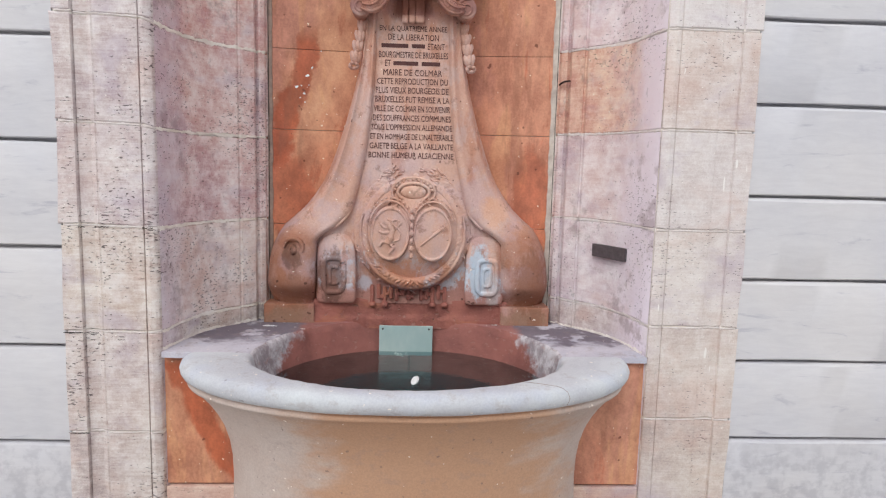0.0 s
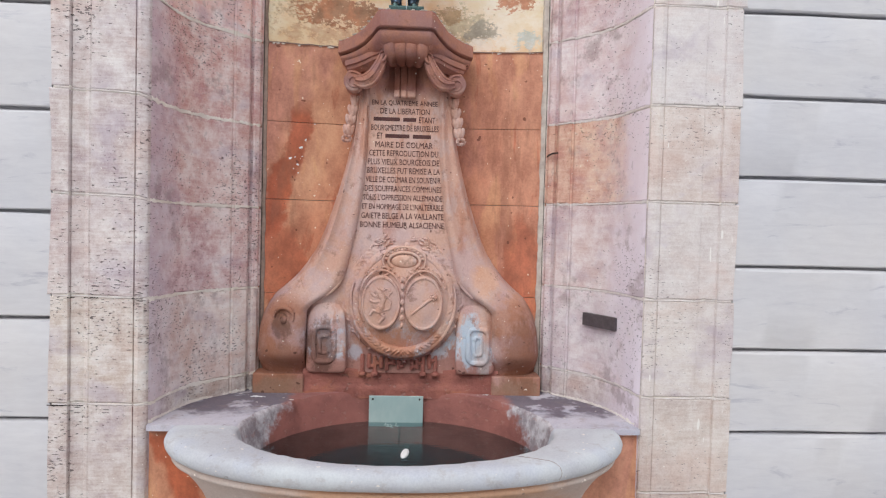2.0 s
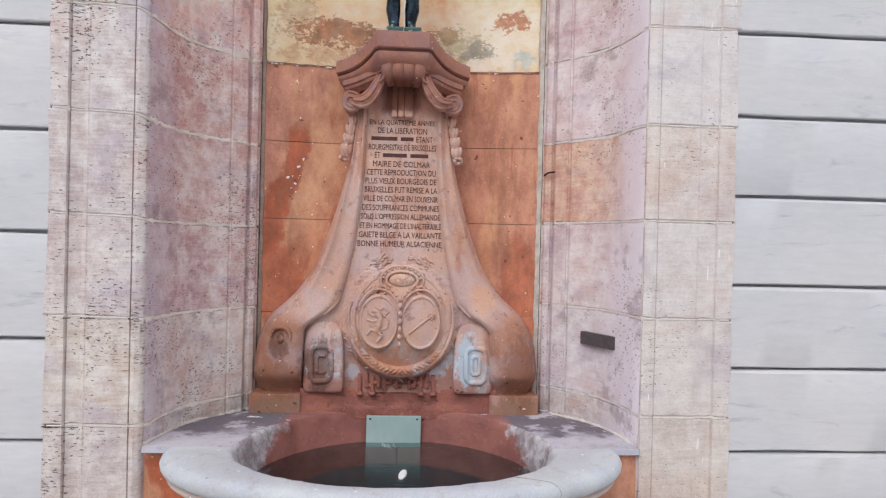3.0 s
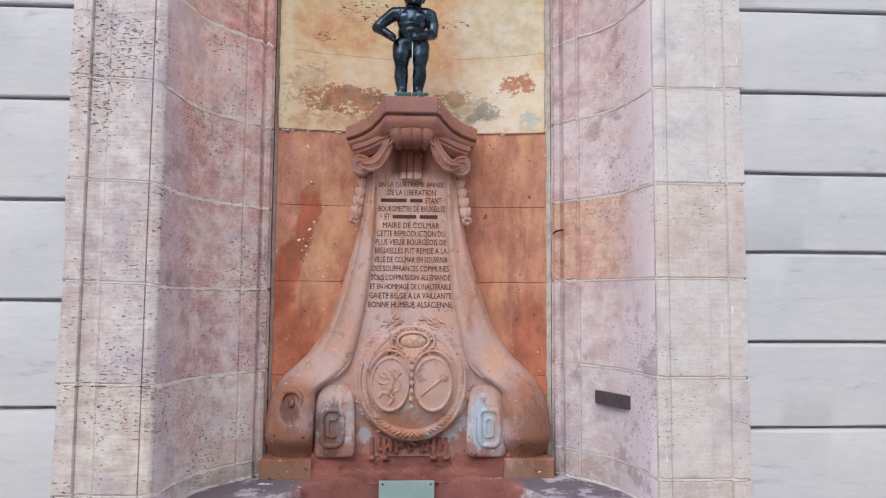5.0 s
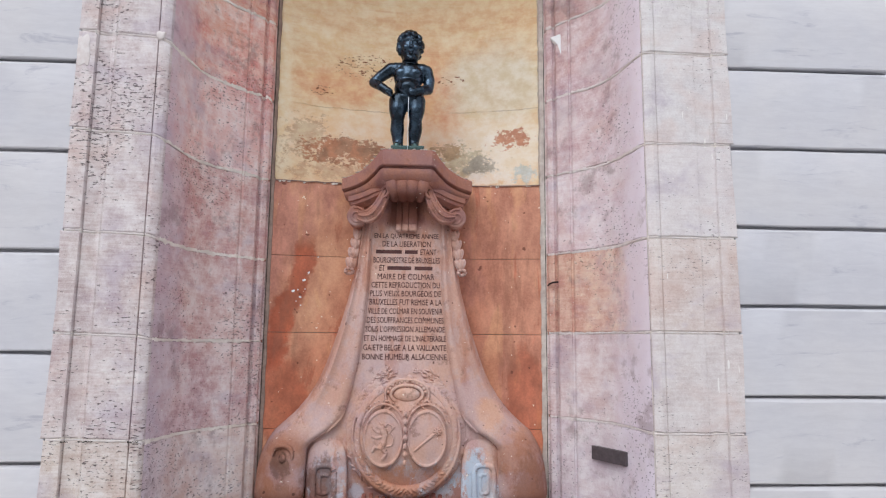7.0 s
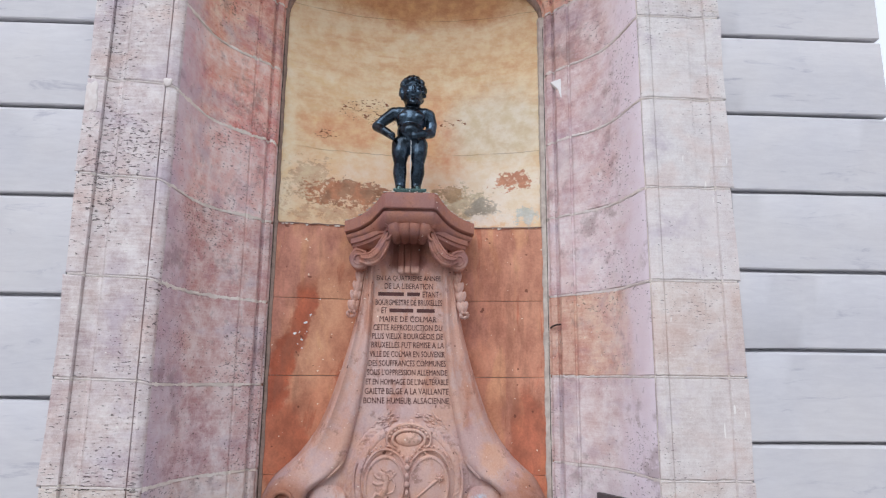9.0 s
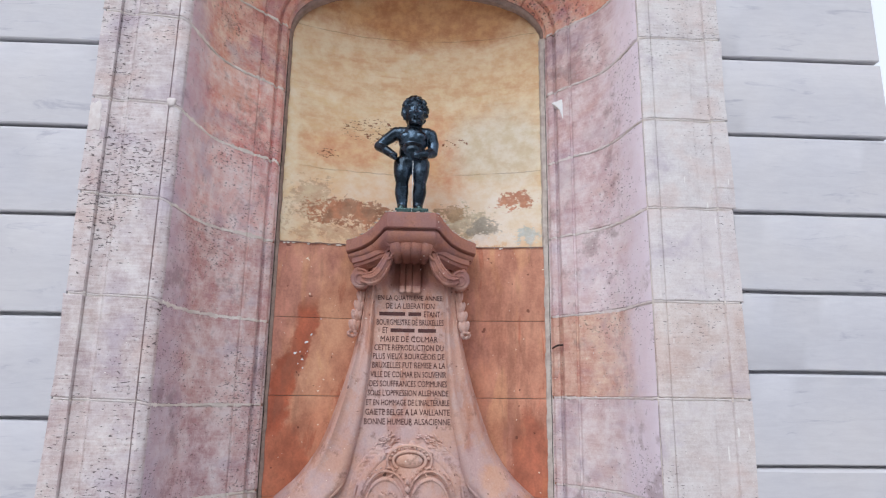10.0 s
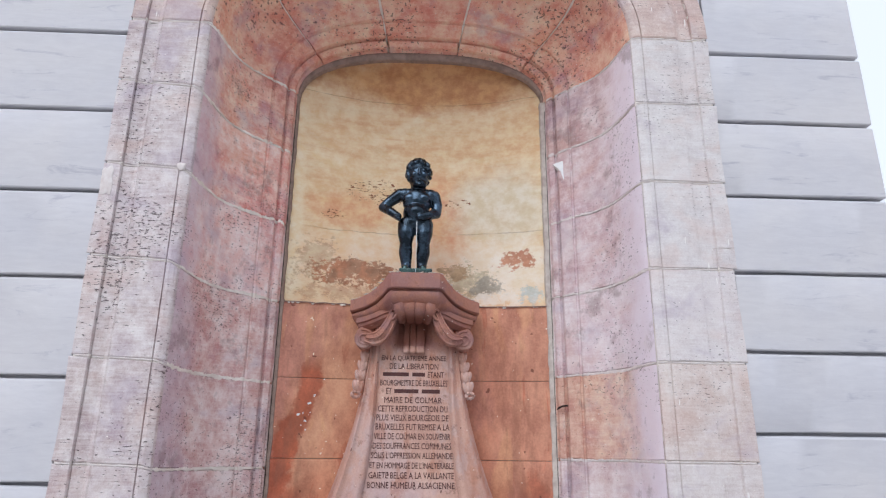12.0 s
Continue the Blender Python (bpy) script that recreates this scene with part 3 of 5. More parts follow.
def blob(bm, at, radii, turn=(0, 0, 0), level=2):
    m = Matrix.LocRotScale(at, Euler([radians(a) for a in turn]), radii)
    bmesh.ops.create_icosphere(bm, subdivisions=level, radius=1, matrix=m)


def tube(bm, points, radius, sides=7, flat=1.0):
    """A rounded cord through points; radius may be one number or one a point. It lies on a wall that faces -y."""
    pts = [Vector(p) for p in points]
    rs = radius if isinstance(radius, (list, tuple)) else [radius] * len(pts)
    rings = []
    for i, p in enumerate(pts):
        d = (pts[min(i + 1, len(pts) - 1)] - pts[max(i - 1, 0)]).normalized()
        up = Vector((0, -1, 0))
        side = d.cross(up).normalized()
        up = side.cross(d).normalized()
        rings.append([p + rs[i] * (side * math.cos(a) + up * flat * math.sin(a)) for a in (math.tau * k / sides for k in range(sides))])
    loft(bm, rings)


def table(pairs, z):
    """Straight-line table look-up, with pairs in falling order of z."""
    if z >= pairs[0][0]:
        return pairs[0][1]
    for (za, a), (zb, b) in zip(pairs, pairs[1:]):
        if z >= zb:
            return b + (a - b) * (z - zb) / (za - zb)
    return pairs[-1][1]


# ---- the niche's outline ----
SPRING, RISE, INNER = 4.0, 0.345, 0.78


def ease(lo, hi, v):
    t = min(1, max(0, (v - lo) / (hi - lo)))
    return t * t * (3 - 2 * t)


def dip(side, w, s):
    """How far the beds of one jamb sag towards the niche, more so higher up."""
    if side > 0:
        return 0.0
    return min(1.1, max(0, (s - 0.9) / 1.8)) * ease(4.0, 3.7, s) * (0.06 * max(0, w - 1.16) - 0.033 * ease(1.16, 1.06, w))


def jamb_point(side):
    return lambda w, y, s: (side * w, y, s + dip(side, w, s))


def arch_point(w, y, s):
    """s: the angle round the arch, 0 at the right springing, pi at the left one."""
    c, d = math.cos(s), math.sin(s)
    rise = RISE + (w - INNER)
    return (math.copysign(abs(c) ** (2 / 2.6), c) * w, y, SPRING + rise * abs(d) ** (2 / 2.2))


PIER = [(1.098, 0.13), (1.0985, 0.022), (1.104, 0.009), (1.114, 0.0), (1.133, -0.006), (1.150, -0.003), (1.1525, 0.008), (1.1545, 0.008), (1.157, -0.002), (1.25, -0.004), (1.338, -0.003), (1.342, 0.009), (1.350, 0.006),
        (1.372, 0.018), (1.402, 0.016), (1.421, 0.008), (1.424, 0.015), (1.427, 0.015), (1.430, -0.006), (1.465, -0.007), (1.497, -0.006), (1.5, 0.0), (1.5, 0.13)]
FLAT_PIER = [(w, y * 0.4 if 0 < y < 0.1 else y) for w, y in PIER]
REVEAL = [(1.0975, 0.95), (1.0975, 0.023), (1.087, 0.05), (1.078, 0.11), (1.066, 0.19), (1.050, 0.27), (1.023, 0.355), (0.98, 0.43), (0.925, 0.493), (0.889, 0.530), (0.885, 0.550), (0.877, 0.551), (0.873, 0.546),
          (0.85, 0.575), (0.822, 0.608), (0.819, 0.648), (0.808, 0.652), (0.804, 0.634), (0.797, 0.637), (0.788, 0.648), (0.779, 0.66), (0.776, 0.678), (0.779, 0.692), (0.772, 0.70), (0.766, 0.712), (0.765, 0.74), (0.765, 0.95)]


def stone(bm, prof, point, s0, s1, n, edge, seed, inward=(0.004, 0.004)):
    """One dressed stone: the profile swept from s0 to s1, its ends rounded off and a little uneven."""
    steps = [s0, s0 + edge] + [s0 + edge + (s1 - s0 - 2 * edge) * k / n for k in range(1, n)] + [s1 - edge, s1]
    rings = []
    for k, s in enumerate(steps):
        end = k in (0, len(steps) - 1)
        ring = []
        for i, (w, y) in enumerate(prof):
            inner = 0 < i < len(prof) - 1
            q = noise.noise(Vector((w * 9 + seed * 3.7, y * 9, s * 7)))
            q2 = noise.noise(Vector((w * 23 + seed * 1.3, y * 21, 5 + 3 * (s > (s0 + s1) / 2))))
            dw, dy = (inward if end and inner else (0, 0))
            ss = s + (q2 * edge * 1.3 if k in (0, 1, len(steps) - 2, len(steps) - 1) and inner else 0)
            if w > 1.46 and inner:
                w += 0.010 + 0.014 * noise.noise(Vector((seed * 1.9, s * 2.5, 4)))
            ring.append(Vector(point(w + dw + (q * 0.0015 if inner else 0), y + dy + (q * 0.0022 if inner else 0), ss)))
        rings.append(ring)
    loft(bm, rings)


def core(bm, prof, point, steps, shift):
    loft(bm, [[point(w + (shift[0] if 0 < i < len(prof) - 1 else 0), y + (shift[1] if w > 0.83 else 0.05), s) for i, (w, y) in enumerate(prof)] for s in steps])


# ---- ground, walls ----
bm = bmesh.new()
bmesh.ops.create_grid(bm, x_segments=4, y_segments=4, size=600)
tagged(part("ground", bm, M_GROUND), "grey paved ground in front of the fountain", "ground", kind="structure")


# unseen wall behind the camera, added to cut off light from the low sky
bm = bmesh.new()
box(bm, -24, 24, -12.0, -11.0, 0, 6.5)
tagged(part("low_sky_blocker", bm, M_BLOCKER), "plain pale unseen wall added behind the camera to block the low sky", "wall", kind="structure")


def wall_side(name, side, levels, x_in, x_out, label):
    """A painted wall in lapped courses: each block sharp below and chamfered above, over a recessed core."""
    top = 6.2
    core_bm = bmesh.new()
    xs = sorted((side * x_in, side * x_out))
    inset = 0.03
    box(core_bm, xs[0] + (inset if side < 0 else 0), xs[1] - (inset if side > 0 else 0), 0.05, 0.5, 0, top)
    if side > 0:
        box(core_bm, xs[1] - 0.5, xs[1] - inset, 0.5, 6.0, 0, top)
    wall = tagged(part(name, core_bm, M_WALL), label, "wall", kind="structure")
    for k, (z0, z1) in enumerate(zip([0.0] + levels, levels + [top])):
        bm = bmesh.new()
        n = 14
        rings = []
        for i in range(n + 1):
            x = side * (x_in + (x_out - x_in) * i / n)
            def q(a, b):
                return 0.0034 * noise.noise(Vector((x * 3.1, a * 5.3 + k * 2.7, b)))
            rings.append([(x, 0.2, z0 + 0.009), (x, 0.004, z0 + 0.009 + q(0, 1)), (x, 0.0 + q(1, 1), z0 + 0.014 + q(0, 1)), (x, q(2, 2), (z0 + z1) / 2), (x, q(3, 1), z1 - 0.02 + q(4, 1)),
                          (x, 0.004, z1 - 0.013 + q(4, 1)), (x, 0.016, z1 - 0.006 + q(5, 1)), (x, 0.2, z1 - 0.006)])
        loft(bm, rings)
        part("wall_block", bm, M_WALL, wall, smooth=30)
        if side > 0:
            bm = bmesh.new()
            box(bm, x_out - 0.2, x_out, 0.202, 6.0, z0 + 0.006, z1 - 0.008, 0.006)
            part("wall_block", bm, M_WALL, wall)
    return wall


LEFT_COURSES = [0.407, 0.85, 1.288, 1.746, 2.184, 2.633, 3.052, 3.479, 3.921, 4.36, 4.8, 5.24, 5.68]
RIGHT_COURSES = [0.06, 0.443, 0.818, 1.2, 1.58, 1.985, 2.348, 2.725, 3.118, 3.525, 3.925, 4.32, 4.71, 5.1, 5.5, 5.9]
wall_side("wall_left", -1, LEFT_COURSES, 1.503, 4.2, "pale lilac-grey painted wall in lapped horizontal courses")
wall_side("wall_right", 1, RIGHT_COURSES, 1.503, 2.322, "pale lilac-grey painted wall in lapped courses, ending at a corner")

# the wall over the arch, out of sight, and the wall behind the niche
bm = bmesh.new()
ring = [arch_point(1.49, 0, math.pi * k / 24) for k in range(25)]
loft(bm, [[(x, 0.002, z) for x, y, z in ring] + [(-1.503, 0.002, 6.2), (1.503, 0.002, 6.2)], [(x, 0.5, z) for x, y, z in ring] + [(-1.503, 0.5, 6.2), (1.503, 0.5, 6.2)]])
box(bm, -1.5, 1.5, 1.2, 1.5, 0, 6.2)
tagged(part("wall_back", bm, M_WALL), "painted wall over and behind the fountain niche", "wall", kind="structure")

# ---- niche surround: jamb stones and arch stones over a mortar core ----
bm = bmesh.new()
for side in (-1, 1):
    core(bm, PIER if side < 0 else FLAT_PIER, jamb_point(side), [SPRING * k / 20 for k in range(21)], (0.0, 0.006))
    core(bm, REVEAL, jamb_point(side), [SPRING * k / 20 for k in range(21)], (0.005, 0.007))
turns = [math.pi * k / 40 for k in range(41)]
core(bm, PIER, arch_point, turns, (0.0, 0.007))
core(bm, REVEAL, arch_point, turns, (0.005, 0.007))
surround = tagged(part("niche_surround", bm, M_MORTAR), "weathered pink sandstone niche surround with moulded jambs and pale mortar joints", "niche surround", kind="structure")

JAMBS = {
    -1: [(0.0, (200, 176, 168), (186, 150, 140)), (0.456, (212, 188, 178), (160, 144, 134)), (0.918, (216, 190, 172), (178, 152, 144)), (1.384, (212, 184, 178), (172, 130, 132)), (1.82, (206, 178, 172), (176, 128, 126)),
         (2.264, (214, 190, 184), (182, 128, 122)), (2.718, (210, 184, 182), (194, 138, 132)), (3.178, (206, 182, 178), (190, 132, 118)), (3.628, (206, 180, 172), (184, 122, 100)), (4.0, None, None)],
    1: [(0.0, (216, 184, 170), (200, 160, 146)), (0.538, (222, 194, 182), (196, 176, 172)), (0.975, (226, 202, 194), (204, 184, 192)), (1.42, (222, 200, 198), (208, 180, 180)), (1.862, (230, 196, 184), (222, 158, 126)),
        (2.293, (224, 206, 208), (210, 182, 188)), (2.736, (220, 206, 208), (206, 170, 174)), (3.181, (220, 206, 206), (202, 164, 170)), (3.615, (216, 200, 200), (198, 158, 160)), (4.0, None, None)],
}


def mute(rgb, keep=0.55, gain=1.0):
    g = sum(rgb) / 3
    return srgb(*[min(245, (g + (c - g) * keep) * gain) for c in rgb])


for side, rows in JAMBS.items():
    for k, ((z0, pier_rgb, reveal_rgb), (z1, _, _)) in enumerate(zip(rows, rows[1:])):
        bm = bmesh.new()
        stone(bm, PIER if side < 0 else FLAT_PIER, jamb_point(side), z0 + 0.005, z1 - 0.005, 7, 0.005, k + 20 * (side > 0))
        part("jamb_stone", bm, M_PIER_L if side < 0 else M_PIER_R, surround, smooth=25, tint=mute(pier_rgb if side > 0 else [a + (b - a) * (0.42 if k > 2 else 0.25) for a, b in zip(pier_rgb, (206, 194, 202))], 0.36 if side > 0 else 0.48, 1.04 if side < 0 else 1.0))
        bm = bmesh.new()
        stone(bm, REVEAL, jamb_point(side), z0 + 0.005, z1 - 0.005, 7, 0.005, k + 50 + 20 * (side > 0), (0.004, 0.002))
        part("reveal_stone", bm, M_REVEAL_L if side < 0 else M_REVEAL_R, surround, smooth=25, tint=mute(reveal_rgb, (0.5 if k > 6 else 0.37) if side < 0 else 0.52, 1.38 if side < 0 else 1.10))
TURNS = [0.0, 0.69, 1.375, 1.765, 2.44, math.pi]
for k, (a, b) in enumerate(zip(TURNS, TURNS[1:])):
    for prof, name, m, rgb in ((PIER, "arch_stone", M_PIER_R, (212, 188, 180)), (REVEAL, "soffit_stone", M_SOFFIT, (214, 158, 134))):
        bm = bmesh.new()
        stone(bm, prof, arch_point, a + 0.006, b - 0.006, 12, 0.006, k + 90)
        part(name, bm, m, surround, smooth=25, tint=mute([c + (k * 7) % 9 - 4 for c in rgb], 0.8, 1.12 if name == "soffit_stone" else 1.0))



def joint_strip(bm, side, prof, turn, z, seed, size):
    """A ragged smear of mortar along one joint, standing a little proud of the stones."""
    pts = []
    for (wa, ya), (wb, yb) in zip(prof, prof[1:]):
        d = math.hypot(wb - wa, yb - ya)
        m = max(1, round(d / 0.005))
        for k in range(m):
            pts.append((wa + (wb - wa) * k / m, ya + (yb - ya) * k / m, (wb - wa) / d, (yb - ya) / d))
    rows = []
    for w, y, tx, ty in pts:
        nx, ny = turn * ty, -turn * tx
        v = Vector((w * 40 + seed * 5.1, y * 40, seed))
        slow = 0.75 + 0.6 * noise.noise(v * 0.12)
        up = size * slow * (0.75 + 0.7 * noise.noise(v) + 0.8 * noise.noise(v * 3.7))
        low = size * slow * (0.75 + 0.9 * noise.noise(v + Vector((0, 9, 3))) + 0.8 * noise.noise(v * 3.3 + Vector((0, 9, 3))))
        up, low = max(0.0015, up), max(0.0015, low)
        mid = z + dip(side, w, z) + 0.003 * noise.noise(v * 0.2)
        rows.append([(side * (w + nx * o), y + ny * o, zz) for o, zz in ((-0.0012, mid + up + 0.0006), (0.0008, mid + up * 0.85), (0.0010, mid), (0.0008, mid - low * 0.85), (-0.0012, mid - low - 0.0006))])
    loft(bm, rows, closed=False, caps=False)


for side, rows in JAMBS.items():
    for k, (z, _, _) in enumerate(rows[1:]):
        bm = bmesh.new()
        joint_strip(bm, side, (PIER if side < 0 else FLAT_PIER)[1:-2], 1, z, k + 7 * side, 0.0042)
        part("mortar_joint", bm, M_PALE_MORTAR, surround)
        bm = bmesh.new()
        joint_strip(bm, side, REVEAL[1:-5], -1, z + 0.001, k + 7 * side + 0.5, 0.0125 if side < 0 else 0.0085)
        part("mortar_joint", bm, M_MORTAR if side < 0 else M_PALE_MORTAR, surround)
    bm = bmesh.new()
    joint_strip(bm, side, REVEAL[1:-5], -1, 0.836, 31 + side, 0.010)
    part("mortar_joint", bm, M_MORTAR, surround)

for z in (2.843, 3.648):
    bm = bmesh.new()
    tube(bm, [(1.405, 0.001, z - 0.10), (1.405, 0.0, z - 0.02), (1.415, -0.002, z - 0.004), (1.44, -0.008, z), (1.475, -0.008, z - 0.002), (1.505, -0.007, z - 0.003)], [0.0003, 0.0005, 0.0009, 0.0006, 0.001, 0.0006], 5)
    part("hairline_joint", bm, M_GAP, surround)

# open cracks in the bed joints of one jamb, and lime smears on its outer fillet
for z, w0, w1 in ((0.913, 1.36, 1.512), (1.380, 1.40, 1.43), (1.381, 1.30, 1.36), (0.452, 1.42, 1.51), (1.381, 1.115, 1.16)):
    bm = bmesh.new()
    tube(bm, [(-(w0 + (w1 - w0) * k / 12), -0.007 if w0 > 1.29 else -0.005, z + 0.003 * noise.noise(Vector((k * 0.9, z * 9, 1)))) for k in range(13)], [0.0012 + 0.0035 * abs(noise.noise(Vector((k * 0.7, z * 5, 3)))) for k in range(13)], 6)
    part("open_crack", bm, M_IRON, surround, "dark open crack in a joint", smooth=60)
for w0, w1, z0, z1 in ((1.448, 1.512, 3.02, 3.185), (1.12, 1.165, 3.16, 3.205)):
    bm = bmesh.new()
    ring = []
    for k in range(28):
        a = math.tau * k / 28
        f = 0.86 + 0.35 * noise.noise(Vector((math.cos(a) * 2 + w0 * 9, math.sin(a) * 2, z0 * 5)))
        ring.append(((w0 + w1) / 2 + (w1 - w0) / 2 * f * math.copysign(abs(math.cos(a)) ** 0.6, math.cos(a)), (z0 + z1) / 2 + (z1 - z0) / 2 * f * math.copysign(abs(math.sin(a)) ** 0.6, math.sin(a))))
    loft(bm, [[(-(cw + (w - cw) * g), y, cz + (z - cz) * g) for w, z in ring] for cw, cz in (((w0 + w1) / 2, (z0 + z1) / 2),) for g, y in ((1.0, 0.01), (1.0, -0.009), (0.8, -0.0115), (0.1, -0.012))])
    part("lime_smear", bm, M_PALE_MORTAR, surround, "pale lime smear", smooth=60)

# pale patch where a chip of the reveal was filled
bm = bmesh.new()
loft(bm, [[(0.793, y, 3.545), (0.868, y - 0.055, 3.556), (0.862, y - 0.052, 3.5), (0.852, y - 0.045, 3.455), (0.843, y - 0.04, 3.43), (0.83, y - 0.03, 3.49)] for y in (0.65, 0.622)])
part("filler_patch", bm, M_WHITE, surround, "white filler in a chipped stone")


# ---- the niche's back ----
def back_grid(bm, z0, z1, x0, x1, near, deep, n=24, rows=6, lip=0.0, dome=False):
    pts = []
    for j in range(rows + 1):
        z = z0 + (z1 - z0) * j / rows
        e = 0.004 if j in (0, rows) else 0.0
        d = deep * math.sqrt(max(0, 1 - max(0, (z - 4.0) / 0.35) ** 2)) if dome else deep
        pts.append([(x0 + (x1 - x0) * i / n, near + d * (1 - min(1, abs(x0 + (x1 - x0) * i / n) / 0.8) ** 2) + e + (0.004 if i in (0, n) and lip else 0) + 0.002 * noise.noise(Vector((i * 0.9 + x0, j * 0.7, z0))), z) for i in range(n + 1)])
    grid = loft(bm, pts, closed=False, caps=False)
    edge = [v for v in grid[0]] + [r[-1] for r in grid[1:]] + list(reversed(grid[-1][:-1])) + [r[0] for r in reversed(grid[1:-1])]
    rear = [bm.verts.new((v.co.x, 1.19, v.co.z)) for v in edge]
    for i in range(len(edge)):
        j = (i + 1) % len(edge)
        bm.faces.new((edge[i], edge[j], rear[j], rear[i]))
    bm.faces.new(rear)


SILL = 2.703
bm = bmesh.new()
back_grid(bm, SILL - 0.004, 4.6, -0.8, 0.8, 0.714, 0.20, 40, 44, dome=True)
niche_back = tagged(part("niche_back", bm, M_PLASTER, smooth=60), "peeling ochre and cream plaster on a curved niche back", "plaster wall", kind="structure")
bm = bmesh.new()
back_grid(bm, 0.5, SILL - 0.01, -0.79, 0.79, 0.722, 0.085)
slabs = tagged(part("niche_back_lower", bm, M_GAP, smooth=60), "orange-red stone slabs behind the fountain pedestal", "stone wall", kind="structure")
LEVELS = [0.55, 0.93, 1.344, 1.853, 2.275, SILL - 0.005]
for z0, z1 in zip(LEVELS, LEVELS[1:]):
    for x0, x1 in ((-0.79, 0.0), (0.002, 0.79)):
        bm = bmesh.new()
        back_grid(bm, z0 + 0.0015, z1 - 0.0015, x0, x1, 0.702, 0.085, 14, 8)
        part("back_slab", bm, M_ORANGE, slabs, smooth=60)

bm = bmesh.new()
for x, z, r in ((-0.628, 2.077, 0.010), (-0.573, 2.134, 0.009), (-0.548, 2.18, 0.006), (-0.588, 2.045, 0.007), (-0.60, 2.085, 0.004), (-0.565, 2.09, 0.004), (-0.61, 2.02, 0.004), (-0.585, 2.0, 0.004), (-0.50, 2.27, 0.004)):
    y = 0.702 + 0.085 * (1 - (x / 0.8) ** 2)
    for q in range(3):
        blob(bm, (x + random.uniform(-r, r) * 0.7, y - 0.0005, z + random.uniform(-r, r) * 0.7), (r * random.uniform(0.5, 1), 0.002, r * random.uniform(0.4, 0.8)), level=1)
part("splash", bm, M_WHITE, slabs, "white bird droppings")

# open joint between the plaster and the slabs, with lime drips
bm = bmesh.new()
line = [(-0.75 + 1.5 * k / 60, 0.6995 + 0.085 * (1 - (abs(-0.75 + 1.5 * k / 60) / 0.8) ** 2), SILL - 0.006 + 0.004 * noise.noise(Vector((k * 0.5, 1, 2)))) for k in range(61)]
tube(bm, line, [0.0035 + 0.0022 * noise.noise(Vector((k * 0.9, 3, 2))) for k in range(61)], 6)
part("mortar_joint", bm, M_GRIME, slabs, "grimy open joint", smooth=60)
for k in range(34):
    x = random.uniform(-0.74, 0.74)
    if abs(x) < 0.36:
        continue
    bm = bmesh.new()
    r = random.uniform(0.003, 0.009)
    blob(bm, (x, 0.7005 + 0.085 * (1 - (x / 0.8) ** 2), SILL - 0.008 - r * 0.3), (r * random.uniform(0.8, 2.0), 0.003, r), level=1)
    part("lime_drip", bm, M_MORTAR, slabs, "pale lime drip", smooth=60)

# grimy mortar smeared between the reveal and the niche's back
for side in (-1, 1):
    bm = bmesh.new()
    rows = []
    for z in (0.83 + 0.0252 * k for k in range(127)):
        q = 0.005 * noise.noise(Vector((side * 3, z * 9, 0))) + 0.004 * noise.noise(Vector((side * 3, z * 31, 5)))
        lip = (0.750 if z < 2.7 else 0.758) if side < 0 else 0.743
        rows.append([(side * w, y, z) for w, y in ((0.782, 0.74), (0.776, 0.70), (0.770, 0.699), (0.766, 0.702), (0.762, 0.7035), ((lip + 0.762) / 2, 0.704 + q * 0.5), (lip + q, 0.706), (lip + q - 0.003, 0.735))])
    loft(bm, rows)
    part("mortar_bead", bm, M_GRIME if side < 0 else M_GAP, niche_back, "grimy mortar bead", smooth=50)
    bm = bmesh.new()
    tube(bm, [(side * (0.768 + 0.003 * noise.noise(Vector((z * 6, side, 1)))), 0.700, z) for z in (0.84 + 0.062 * k for k in range(51))], [0.0018 + 0.0016 * noise.noise(Vector((k * 0.7, side, 4))) for k in range(51)], 5)
    part("crack", bm, M_IRON, niche_back, "dark open crack in the mortar", smooth=60)
# dark strip along the arch in place of the shadow gap over the plaster
bm = bmesh.new()
loft(bm, [[arch_point(w + 0.004 * noise.noise(Vector((a * 9, w, 2))) - 0.034 * math.sin(a) * (w < 0.765), y, a) for w, y in ((0.775, 0.76), (0.773, 0.712), (0.766, 0.706), (0.758, 0.706), (0.753, 0.712), (0.753, 0.745))] for a in (math.pi * k / 60 for k in range(61))])
part("mortar_bead", bm, M_GRIME, niche_back, "dark grey strip standing for the shadow gap under the arch", smooth=60)

# panels beside the basin, and their footing
for side in (-1, 1):
    bm = bmesh.new()
    box(bm, *sorted((side * 0.71, side * 1.097)), 0.03, 0.3, 0.198, 0.801, 0.004)
    tagged(part("side_panel", bm, M_ORANGE), "orange-red stone panel beside the basin", "stone panel", kind="structure")
    bm = bmesh.new()
    box(bm, *sorted((side * 0.6, side * 1.097)), 0.015, 0.3, 0.0, 0.19, 0.006)
    tagged(part("footing", bm, M_PIER_R, tint=srgb(206, 176, 164)), "pale sandstone footing under the side panel", "stone footing", kind="structure")

# ---- basin ----
RIM_Z, WATER_Z = 0.83, 0.668


def hole(a, grow=0.0):
    return Vector(((0.69 + grow) * math.cos(a), ((0.665 if math.sin(a) > 0 else 0.45) + grow) * math.sin(a), 0))


def outer(a, w=1.0, d=0.56):
    return Vector((w * math.cos(a), d * math.sin(a), 0))


def niche_edge(a):
    c, s = math.cos(a), math.sin(a)
    return Vector((math.copysign(abs(c) ** 0.8, c) * 1.096, 0.86 * abs(s) ** 0.8, 0))


